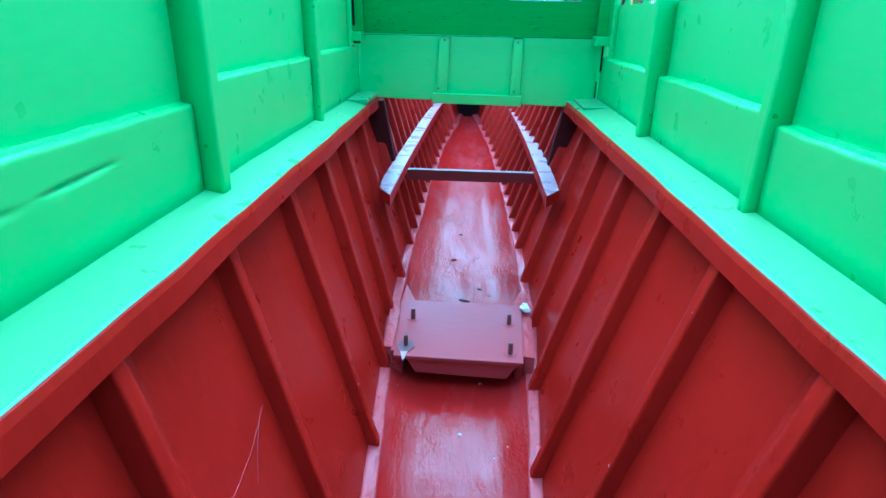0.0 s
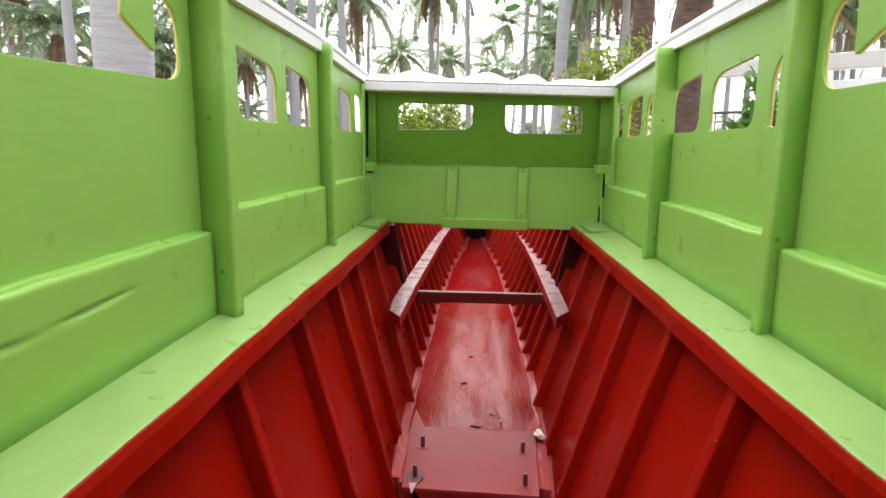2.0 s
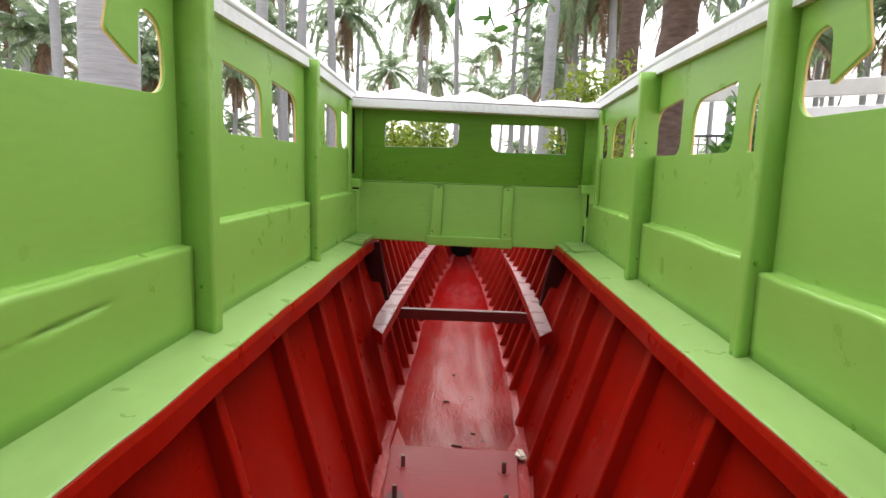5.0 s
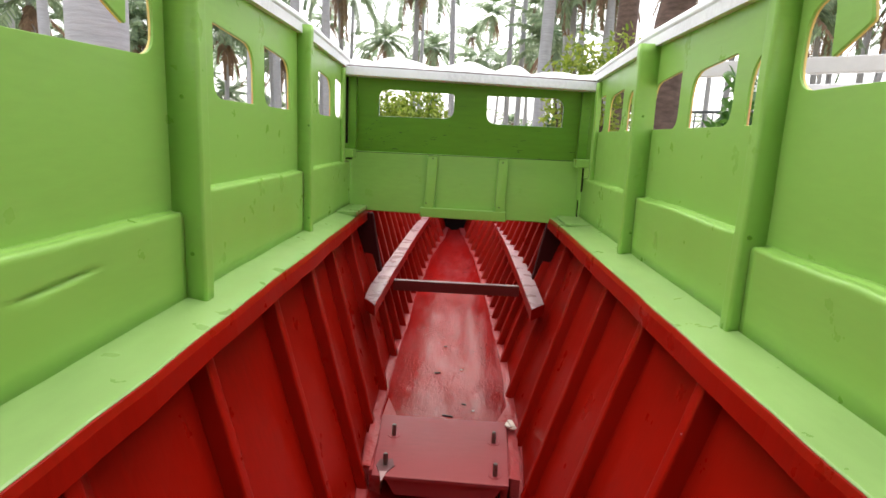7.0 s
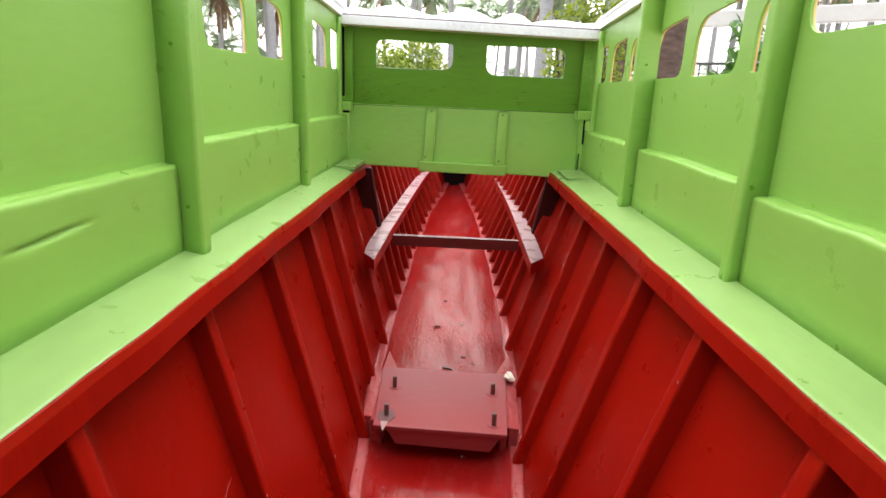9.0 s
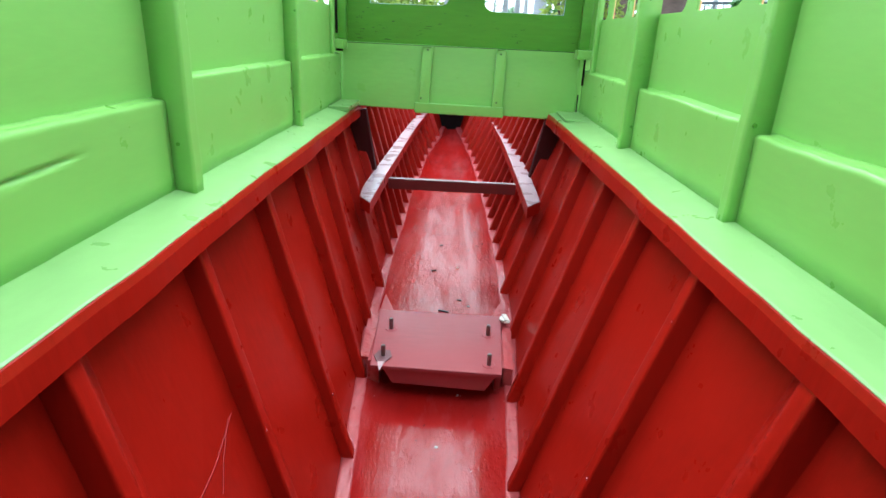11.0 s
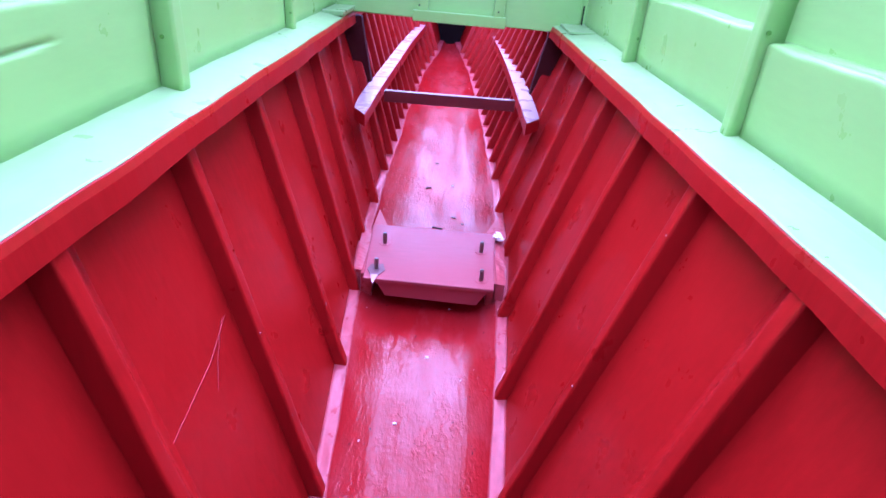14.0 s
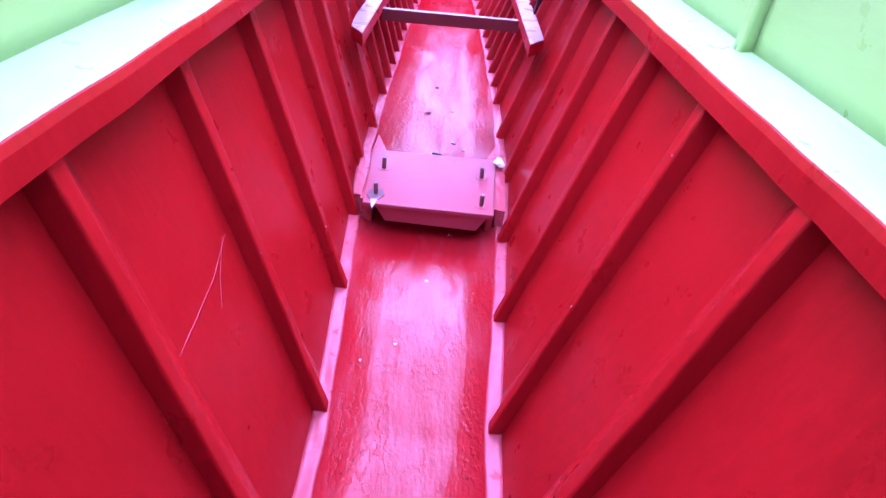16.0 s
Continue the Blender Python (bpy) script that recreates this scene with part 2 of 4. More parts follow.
def tube(path, radii, sides=10):
    """A round bar along a path; its rings are carried on without a twist."""
    pts = [Vector(p) for p in path]
    rings, side = [], None
    for i, p in enumerate(pts):
        d = (pts[min(i + 1, len(pts) - 1)] - pts[max(i - 1, 0)]).normalized()
        if side is None:
            side = d.orthogonal()
        side = (side - d * side.dot(d)).normalized()
        up = d.cross(side)
        rings.append([p + (side * math.cos(a) + up * math.sin(a)) * radii[i] for a in (2 * math.pi * k / sides for k in range(sides))])
    return solid_strip(rings)


def along(table, y):
    ys = [a for a, _ in table]
    return float(np.interp(y, ys, [b for _, b in table]))


def wob(y, seed, amount):
    return amount * noise.noise(Vector((y * 2.3, seed, 0.5))) + amount * 0.6 * noise.noise(Vector((y * 7.0, seed + 9, 0.5)))


# ---------------------------------------------------------------- hull
FLOOR_Z = [(-1, -1.1), (0, -1.08), (1.03, -0.99), (1.45, -0.925), (1.85, -0.88), (2.22, -0.84), (3, -0.79), (4, -0.73), (5, -0.66), (6, -0.56), (7, -0.4)]
FLOOR_H = [(-1, 0.2), (1.03, 0.22), (1.45, 0.242), (1.85, 0.264), (2.22, 0.288), (3, 0.282), (4, 0.258), (5, 0.2), (5.6, 0.12), (6.2, 0.05), (7, 0.02)]
TOP_H = [(-1, 0.49), (3, 0.49), (5, 0.485), (5.6, 0.44), (6.2, 0.3), (7, 0.04)]
FLOOR_C = [(-1, -0.033), (2, -0.036), (3, -0.046), (7, -0.105)]
FLOOR_DEP = [(-1, 0.07), (1.2, 0.06), (1.7, 0.045), (2.3, 0.05), (2.8, 0.065), (7, 0.075)]
BACK, BOW = -1.0, 6.9


def axis_x(y):
    return 0.01 - 0.0155 * y


RIB_TOP = {-1: [(-1, -0.45), (0.603, -0.494), (1.047, -0.531), (1.502, -0.55), (2.235, -0.556), (3, -0.55), (5, -0.54), (5.6, -0.44), (6.2, -0.24), (7, -0.12)],
           1: [(-1, 0.49), (0.634, 0.494), (1.412, 0.5), (2.203, 0.512), (3, 0.51), (5, 0.42), (5.6, 0.28), (6.2, 0.06), (7, -0.08)]}


def rib_line(y, s):
    """Inner edge of a frame: its top, a little forward of its foot, and its foot."""
    return (Vector((along(RIB_TOP[s], y), y + min(0.15, 0.064 * max(0, y)), -0.045)), Vector((along(FLOOR_C, y) + s * along(FLOOR_H, y), y, along(FLOOR_Z, y))))


def steps(a, b, d):
    n = max(1, round((b - a) / d))
    return [a + (b - a) * i / n for i in range(n + 1)]


SKIN, FOOT = 0.052, 0.034


def rib_bar(y, s, th=0.036):
    """A frame bar with soft paint-filled edges, lofted from its foot to its top."""
    rings = []
    for k in (0, 0.003, *steps(0.01, 0.98, 0.055), 0.985, 0.988):
        deep = FOOT + (SKIN - FOOT) * k + 0.003
        e = 0.0028 * noise.noise(Vector((y * 5, s * 3, k * 7))) + 0.0012 * noise.noise(Vector((y * 5, s * 3, k * 23)))
        w = 0.003 * noise.noise(Vector((y * 3 + 9, s, k * 5))) + 0.0012 * noise.noise(Vector((y * 3, s + 4, k * 26)))
        ring = []
        for u, v in ((0.0, -0.002), (0.0, 0.004), (0.0, deep - 0.008), (0.0, deep - 0.005), (0.0012, deep - 0.0014), (0.005, deep), (0.008, deep),
                     (th - 0.008, deep), (th, deep * 0.97), (th + 0.012, deep * 0.78), (th + 0.03, deep * 0.45), (th + 0.05, deep * 0.18), (th + 0.07, deep * 0.05), (th + 0.09, -0.0005)):
            top, foot = rib_line(y + u + w * (0.005 < v), s)
            ring.append(foot.lerp(top, k) + Vector((s * (deep - v - (e if v > 0.01 else 0)), 0, 0)))
        rings.append(ring)
    return solid_strip(rings)


def build_hull_side(s, name, rib_ys):
    rows_in, rows_out = [], []
    for y in steps(BACK, BOW, 0.15):
        top, foot = rib_line(y, s)
        top = foot.lerp(top, 1.03)
        rows_in.append([foot.lerp(top, k / 6) + Vector((s * (FOOT + (SKIN - FOOT) * k / 6), 0, -0.012 if k == 0 else 0)) for k in range(7)])
        rows_out.append([p + Vector((s * 0.014, 0, 0)) for p in rows_in[-1]])
    secs = [a + b[::-1] for a, b in zip(rows_in, rows_out)]
    side = part(name, solid_strip(secs), RED)
    tagged(side, "glossy oxide-red plywood hull side with upright frames", "hull side", kind="structure")
    for y in rib_ys:
        smooth(part("rib", rib_bar(y, s), RIB_RED, side))
    return side


RIBS_R = [-0.55, -0.16, 0.24, 0.634, 1.022, 1.412, 1.806, 2.203, 2.601, 2.99] + steps(3.22, 5.74, 0.21)
RIBS_L = [-0.68, -0.26, 0.16, 0.603, 1.047, 1.502, 1.894, 2.235, 2.6, 2.99] + steps(3.22, 5.74, 0.21)
hull_l = build_hull_side(-1, "hull_side_left", RIBS_L)
hull_r = build_hull_side(1, "hull_side_right", RIBS_R)

def skin_point(s, y, z):
    """A place on the inner face of the hull side."""
    y0 = y
    for _ in range(4):
        top, foot = rib_line(y0, s)
        k = (z - foot.z) / (top.z - foot.z)
        y0 += y - foot.lerp(top, k).y
    top, foot = rib_line(y0, s)
    return foot.lerp(top, k) + Vector((s * (FOOT + (SKIN - FOOT) * k - 0.001), 0, 0))


# frame red taken nearly to black: the shade under the end wall is in the colour
FRAME_SHADE_RED = paint("shade_darkened_frame_red", (0.035, 0.003, 0.003), 0.7, spec=0.1)
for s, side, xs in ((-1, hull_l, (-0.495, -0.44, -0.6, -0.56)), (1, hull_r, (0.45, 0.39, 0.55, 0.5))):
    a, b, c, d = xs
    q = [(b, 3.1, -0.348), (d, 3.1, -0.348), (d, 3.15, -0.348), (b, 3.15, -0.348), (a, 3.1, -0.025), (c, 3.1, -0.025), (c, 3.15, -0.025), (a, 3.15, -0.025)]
    part("bulkhead_frame", hull8(q, 0.004, 1), FRAME_SHADE_RED, side, "red frame under the cabin end, its colour darkened for shade")
rng_f = random.Random(21)
# pale flecks serve as paint chips and as painted glints on the rib edges
FLECK = plain("pale_chip_and_glint", (0.42, 0.13, 0.16), 0.4)
for s, side, ribs in ((-1, hull_l, RIBS_L), (1, hull_r, RIBS_R)):
    for k in range(17):
        top, foot = rib_line(rng_f.choice(ribs[4:12]) + 0.006, s)
        p = foot.lerp(top, rng_f.uniform(0.15, 0.97)) - Vector((s * 0.001, 0, 0))
        bm = box(-0.003, 0.003, -0.006, 0.006, -0.008, 0.008, 0.002, 1)
        bmesh.ops.transform(bm, matrix=Matrix.Translation(p) @ Matrix.Rotation(rng_f.uniform(0, 3), 4, "X") @ Matrix.Scale(rng_f.uniform(0.2, 0.5), 4), verts=bm.verts)
        part("chip_or_glint_fleck", bm, FLECK, side)
SCRATCH = plain("pale_scratch", (0.34, 0.02, 0.028), 0.6)
for pts in (((1.054, -0.427), (0.934, -0.458), (0.8, -0.468), (0.7, -0.475)), ((1.038, -0.424), (0.96, -0.47), (0.912, -0.514))):
    part("scratch", tube([skin_point(-1, y, z) for y, z in pts], [0.0005, 0.0007, 0.0006, 0.0003][:len(pts)], 6), SCRATCH, hull_l, "pale scratch in the red paint")

# dug-out bottom with a round channel and a flat ledge on either side
rows = []
for y in steps(BACK, 6.6, 0.018):
    cx, h, z = along(FLOOR_C, y), along(FLOOR_H, y), along(FLOOR_Z, y)
    dep = along(FLOOR_DEP, y) * min(1, h / 0.2)
    r = []
    for k in range(41):
        u = -1 + k / 20
        wv = 0.005 * noise.noise(Vector((u * 3, y * 4, 1))) + 0.0006 * noise.noise(Vector((u * 9, y * 22, 4))) + 0.0022 * noise.noise(Vector((u * 13, y * 9, 8))) * noise.noise(Vector((u * 2, y * 3, 5)))
        r.append((cx + h * u + (wob(y, 3 + (u > 0), 0.008) if abs(u) == 1 else 0), y, z - dep * (1 - max(0, (abs(u) - 0.4) / 0.6) ** 2) + (wv if abs(u) < 1 else 0)))
    rows.append(r)
bottom = part("keel_bottom", loft(rows), FLOOR)
smooth(bottom)
keel = []
for y in steps(BACK, 6.5, 0.3):
    cx, h, z = along(FLOOR_C, y), along(FLOOR_H, y), along(FLOOR_Z, y)
    keel.append([(cx - h - 0.05, y, z - 0.032), (cx - h * 0.4, y, z - 0.17), (cx + h * 0.4, y, z - 0.17), (cx + h + 0.05, y, z - 0.032), (cx + h * 0.9, y, z - 0.045), (cx + h * 0.4, y, z - 0.135), (cx - h * 0.4, y, z - 0.135), (cx - h * 0.9, y, z - 0.045)])
tagged(part("keel_log", solid_strip(keel), RED), "red painted keel log under the hull", "keel", kind="structure")
tagged(bottom, "glossy red rounded boat bottom with worn paint", "hull bottom", kind="structure")
for s, nm in ((-1, "bottom_ledge_left"), (1, "bottom_ledge_right")):
    secs = []
    for y in steps(BACK, 6.4, 0.016):
        cx, h, z = along(FLOOR_C, y), along(FLOOR_H, y), along(FLOOR_Z, y)
        xi, xo = cx + s * (h - 0.004) + wob(y, 3 + (s > 0), 0.008), cx + s * (h + FOOT + 0.004)
        ring = [(xi, y, z - 0.03), (xo, y, z - 0.03), (xo, y, z + 0.005)]
        for k in (0.8, 0.6, 0.4, 0.2, 0.06, 0.0):
            ru = 0.0035 * noise.noise(Vector((y * 9, s + k * 1.5, 7))) + 0.0022 * noise.noise(Vector((y * 34, s + k * 5, 3)))
            ring.append((xi + (xo - xi) * k, y, z + 0.002 + ru - (0.003 if k == 0 else 0)))
        secs.append(ring)
    led = smooth(part(nm, solid_strip(secs), STRIP))
    tagged(led, "red ledge along the boat bottom, sky sheen in its colour", "ledge", kind="structure")

# dark closed bow
t0, f0 = rib_line(6.1, -1)
t1, f1 = rib_line(6.1, 1)
bm = hull8([(f0.x, 6.1, f0.z - 0.12), (f1.x, 6.1, f1.z - 0.12), (f1.x, 6.15, f1.z - 0.12), (f0.x, 6.15, f0.z - 0.12),
            (t0.x - 0.06, 6.1, 0), (t1.x + 0.06, 6.1, 0), (t1.x + 0.06, 6.15, 0), (t0.x - 0.06, 6.15, 0)])
tagged(part("bow_bulkhead", bm, DARK), "dark unpainted bow bulkhead", "bulkhead", kind="structure")
tagged(part("foredeck", hull8([(-0.47, 5.85, 0.002), (0.3, 5.85, 0.002), (0.0, 7.0, 0.002), (-0.2, 7.0, 0.002), (-0.47, 5.85, 0.03), (0.3, 5.85, 0.03), (0.0, 7.0, 0.03), (-0.2, 7.0, 0.03)], 0.004), WHITE),
       "white painted foredeck over the bow", "deck", kind="structure")
tagged(part("stern_bulkhead", box(-0.6, 0.6, -1.05, -1.0, -1.15, 0.0), RED), "red stern bulkhead", "bulkhead", kind="structure")

# side decks: green board with a red inner band
for s, nm in ((-1, "side_deck_left"), (1, "side_deck_right")):
    deck, band = [], []
    for y in steps(BACK, 3.12, 0.05):
        xi = axis_x(y) + s * (along(TOP_H, y) + 0.006) + wob(y, 20 + s, 0.005)
        xo = s * 0.69
        xj = xi + (0.005 if s > 0 else 0.003) + wob(y, 50 + s, 0.004)
        deck.append([(xj, y, -0.02), (xo, y, -0.02), (xo, y, 0.024), (s * 0.63, y, 0.021 + wob(y, 30 + s, 0.003)), (s * 0.58, y, 0.012), (xj + s * 0.003, y, 0.0005), (xj, y, -0.002)])
        zb = -0.058 + wob(y, 40 + s, 0.004)
        band.append([(xj - s * 0.011, y, zb), (xj + s * 0.02, y, zb), (xj + s * 0.02, y, -0.0205), (xj - s * 0.0003, y, -0.0205), (xj - s * 0.0003, y, -0.003), (xj - s * 0.002, y, -0.005), (xj - s * 0.0065, y, -0.018)])
    d = part(nm, solid_strip(deck), DECK_GREEN)
    tagged(d, "lime green side deck along the hull edge", "side deck", kind="structure")
    part("edge_band", solid_strip(band), RIB_RED, d, "dark red band under the deck edge")
    st = part("deck_step", box(*sorted((s * 0.505 - 0.015, s * 0.62)), 2.76, 3.06, 0.006, 0.026 if s < 0 else 0.018, 0.004), DECK_GREEN, d)
for s, nm in ((-1, "gunwale_left"), (1, "gunwale_right")):
    secs = []
    for y in steps(3.1, 6.6, 0.2):
        x = axis_x(y) + s * (along(TOP_H, y) + 0.02)
        secs.append([(x, y, -0.06), (x + s * 0.08, y, -0.06), (x + s * 0.08, y, 0.0), (x, y, 0.0)])
    tagged(part(nm, solid_strip(secs), RED), "red gunwale forward of the cabin", "gunwale", kind="structure")

# shelves (stringers) along the frames, and the beam between them
SHELF_L = [(2.47, -0.376, -0.436), (3.03, -0.374, -0.462), (3.6, -0.364, -0.455), (4.4, -0.352, -0.442), (5.0, -0.335, -0.43), (5.6, -0.31, -0.41)]
SHELF_R = [(2.53, 0.325, 0.392), (3.17, 0.324, 0.4), (3.83, 0.319, 0.392), (4.4, 0.308, 0.37), (5.0, 0.285, 0.345), (5.6, 0.25, 0.31)]
for tab, s in ((SHELF_L, -1), (SHELF_R, 1)):
    secs = []
    for y in steps(tab[0][0], 5.6, 0.1):
        xi = along([(a, b) for a, b, _ in tab], y)
        xo = xi + s * min(0.078, abs(along([(a, c) for a, _, c in tab], y) - xi) + 0.004)
        oy = 0.1 * max(0, 1 - (y - tab[0][0]) / 0.25)
        secs.append([(xi, y, -0.402), (xo, y + oy, -0.402), (xo, y + oy, -0.35), (xi, y, -0.35)])
    bm = solid_strip(secs)
    bmesh.ops.bevel(bm, geom=[e for e in bm.edges if e.is_manifold and e.calc_face_angle(0) > 1], offset=0.004, segments=2, affect="EDGES")
    ob = part("shelf_stringer", bm, RIB_RED)
    # thin top face that carries the painted sky sheen
    top_ = [[(r[3][0] + s * 0.003, r[3][1], -0.3495), (r[2][0] - s * 0.002, r[2][1], -0.3495), (r[2][0] - s * 0.002, r[2][1], -0.346), (r[3][0] + s * 0.003, r[3][1], -0.346)] for r in secs]
    part("shelf_top", solid_strip(top_), SHELF, ob, "pale lavender top face with sky sheen in its colour")
    tagged(ob, "dark red stringer shelf fixed along the hull frames", "stringer", "stringers")
tagged(part("cross_beam", box(-0.352, 0.306, 2.93, 2.965, -0.402, -0.346, 0.003), plain("dark_red_beam_paint", (0.1, 0.009, 0.009), 0.4, 0, 0.2)),
       "dark red wooden beam spanning between the stringers", "beam")

# ---------------------------------------------------------------- cabin
WIN_Y = [(1.27, 1.40), (1.475, 1.76), (1.845, 2.11), (2.2, 2.44), (2.51, 2.75), (2.83, 3.05)]


def build_side_wall(s, name, x, zb, zt, sill, top):
    outline = rounded([(-0.9, 0.004, 0), (3.05, 0.004, 0), (3.05, top - 0.01, 0), (2.3, top + 0.02, 0), (1.34, top + 0.025, 0), (1.25, 0.98, 0), (1.04, 0.98, 0),
                       (1.035, 0.72, 0), (1.006, sill + 0.1, 0.01), (1.1, sill + 0.055, 0.004), (1.108, sill + 0.165, 0.03), (1.195, sill + 0.165, 0.07), (1.2, sill + (0.008 if s < 0 else 0), 0.06), (-0.9, sill - (0.055 if s < 0 else 0.012), 0)])
    holes = [rounded([(a, zb, 0.05), (b, zb, 0.006), (b, zt, 0.075), (a, zt + 0.02, 0.006)]) for a, b in WIN_Y]
    wall = thing(name, (x, 1.0, 0), "lime green plywood cabin side with rounded window openings", "wall", kind="structure")
    link_mesh("inner_panel", board(outline, holes, 0.006, side_plane(x + s * 0.003), 0.001), GREEN, wall)
    link_mesh("outer_panel", board(outline, holes, 0.005, side_plane(x + s * 0.0088), 0.001), OUTER, wall, "yellow and orange-red painted outer face")
    return wall


def groove(y, z, s):
    """A split along the grain of the near board on one side."""
    if s > 0:
        return 0.0
    for y0, y1, mid, deep in ((0.74, 0.94, 0.152 + 0.04 * (y - 0.84), 0.01), (0.6, 0.712, 0.146, 0.006)):
        if y0 < y < y1:
            return deep * max(0, 1 - abs(z - mid) / 0.005) * min(1, (y1 - y) / 0.05) * min(1, (y - y0) / 0.03)
    return 0.0


def lower_boards(s, wall, x, zs):
    for y0, y1, z, th in zs:
        secs = []
        for y in steps(y0, y1, 0.02):
            zz, tt = z + wob(y, 60 + s, 0.004), th + wob(y, 70 + s, 0.003)
            zz += 0.003 * noise.noise(Vector((y * 14, s, 5)))
            ring = [(x, y, 0.001), (x, y, zz + 0.005), (x - s * 0.004, y, zz + 0.001)]
            ring += [(x - s * (tt - 0.012), y, zz)] + [(x - s * (tt - 0.009 + 0.009 * math.sin(a)), y, zz - 0.009 * (1 - math.cos(a))) for a in (0, 0.5, 1.05, 1.57)] + [(x - s * tt, y, zz - 0.013)]
            for zf in (0.17, 0.163, 0.158, 0.154, 0.15, 0.146, 0.14, 0.13, 0.05, 0.001):
                ring.append((x - s * (tt - groove(y, zf, s)), y, zf))
            secs.append(ring)
        smooth(part("lower_board", solid_strip(secs), GREEN, wall))


def post(wall, s, x, xi, y, th, z1, foot=0.0):
    """An upright with worn round edges; its foot may stand out further than its head."""
    rings = []
    for z in steps(0.001, z1, 0.03):
        e = xi - s * (foot * max(0, 1 - z / 0.4) + 0.0018 * noise.noise(Vector((z * 9, y, s))))
        w = 0.0016 * noise.noise(Vector((z * 8, y + 3, s)))
        xo = x + s * 0.003
        rings.append([(xo, y + w, z), (e + s * 0.008, y + w, z), (e + s * 0.006, y + w, z), (e + s * 0.0018, y + w + 0.0018, z), (e, y + w + 0.006, z), (e, y + w + 0.008, z),
                      (e, y + th + w - 0.008, z), (e, y + th + w - 0.006, z), (e + s * 0.0018, y + th + w - 0.0018, z), (e + s * 0.006, y + th + w, z), (e + s * 0.008, y + th + w, z), (xo, y + th + w, z)])
    smooth(part("post", solid_strip(rings), GREEN, wall))


XL, XR = -0.643, 0.637
wl_ = build_side_wall(-1, "cabin_wall_left", XL, 0.47, 0.635, 0.525, 0.735)
lower_boards(-1, wl_, XL, [(-0.9, 1.236, 0.213, 0.027), (1.28, 2.196, 0.252, 0.024), (2.24, 3.08, 0.254, 0.022)])
post(wl_, -1, XL, -0.572, 1.238, 0.045, 1.0)
post(wl_, -1, XL, -0.592, 2.2, 0.042, 0.78)
post(wl_, -1, XL, -0.626, 2.95, 0.035, 0.715)
wr_ = build_side_wall(1, "cabin_wall_right", XR, 0.455, 0.61, 0.515, 0.715)
lower_boards(1, wr_, XR, [(-0.9, 1.218, 0.204, 0.034), (1.262, 2.078, 0.222, 0.03), (2.12, 3.08, 0.22, 0.028)])
post(wr_, 1, XR, 0.588, 1.222, 0.04, 1.0, 0.009)
post(wr_, 1, XR, 0.568, 2.08, 0.04, 0.74)
post(wr_, 1, XR, 0.615, 2.93, 0.035, 0.69)

# end wall
we = thing("cabin_wall_end", (0, 3.1, 0), "lime green boarded cabin end wall with two small window openings", "wall", kind="structure")
lean = Matrix.Translation((0, 3.125, 0.3)) @ Matrix.Rotation(radians(6), 4, "X") @ Matrix.Translation((0, -3.125, -0.3))
BACK_LEAN = Matrix.Translation((0, 3.09, 0)) @ Matrix.Rotation(radians(-4), 4, "X") @ Matrix.Translation((0, -3.09, 0))
holes = [rounded([(-0.475, 0.49, 0.006), (-0.078, 0.492, 0.055), (-0.078, 0.622, 0.02), (-0.475, 0.632, 0.05)]),
         rounded([(0.089, 0.475, 0.06), (0.488, 0.472, 0.006), (0.49, 0.622, 0.06), (0.089, 0.62, 0.008)])]
up = board([(-0.672, 0.296), (0.66, 0.296), (0.66, 0.7), (-0.672, 0.72)], holes, 0.016, lean @ end_plane(3.128))
link_mesh("upper_board", up, SHADED_GREEN, we, "green board with chipped paint, its green darkened for shade")
link_mesh("outer_board", board([(-0.672, 0.296), (0.66, 0.296), (0.66, 0.7), (-0.672, 0.72)], holes, 0.01, lean @ end_plane(3.1435)), paint("pale_blue_edge_paint", (0.35, 0.55, 0.6), 0.5), we, "pale blue outer face")
link_mesh("lower_board", board([(-0.612, 0.0), (0.585, -0.028), (0.585, 0.302), (-0.612, 0.306)], [], 0.022, BACK_LEAN @ end_plane(3.1), 0.004), GREEN, we)
link_mesh("backing_board", board([(-0.672, 0.0), (0.66, 0.0), (0.66, 0.3), (-0.672, 0.3)], [], 0.012, end_plane(3.136)), GREEN, we)
for x0, x1 in ((-0.204, -0.152), (0.168, 0.218)):
    bm = hull8([(x0 - 0.012 * (x0 < 0) - 0.007 * (x0 > 0), 3.06, 0.02), (x1 - 0.012 * (x0 < 0) - 0.007 * (x0 > 0), 3.068, 0.02), (x1 - 0.01, 3.088, 0.02), (x0 - 0.01, 3.088, 0.02),
                        (x0, 3.06, 0.299), (x1, 3.06, 0.299), (x1, 3.088, 0.303), (x0, 3.088, 0.303)], 0.003, 2)
    bmesh.ops.transform(bm, matrix=BACK_LEAN, verts=bm.verts)
    part("batten", bm, GREEN, we)
part("bottom_trim", hull8([(-0.236, 3.058, -0.024), (0.222, 3.058, -0.03), (0.222, 3.088, -0.03), (-0.236, 3.088, -0.024),
                           (-0.236, 3.058, 0.026), (0.222, 3.058, 0.022), (0.222, 3.088, 0.022), (-0.236, 3.088, 0.026)], 0.004, 2), GREEN, we)
for x0, x1 in ((-0.672, -0.585), (0.555, 0.66)):
    part("corner_block", box(x0, x1, 2.99, 3.086, 0.275, 0.318, 0.005), GREEN, we)
    # recess shade is carried by the post's darker green
    part("corner_post", box(*((-0.625, -0.585) if x0 < 0 else (0.57, 0.62)), 3.06, 3.1, 0.32, 0.7, 0.005), SHADED_GREEN, we, "green corner post, its green darkened for shade")
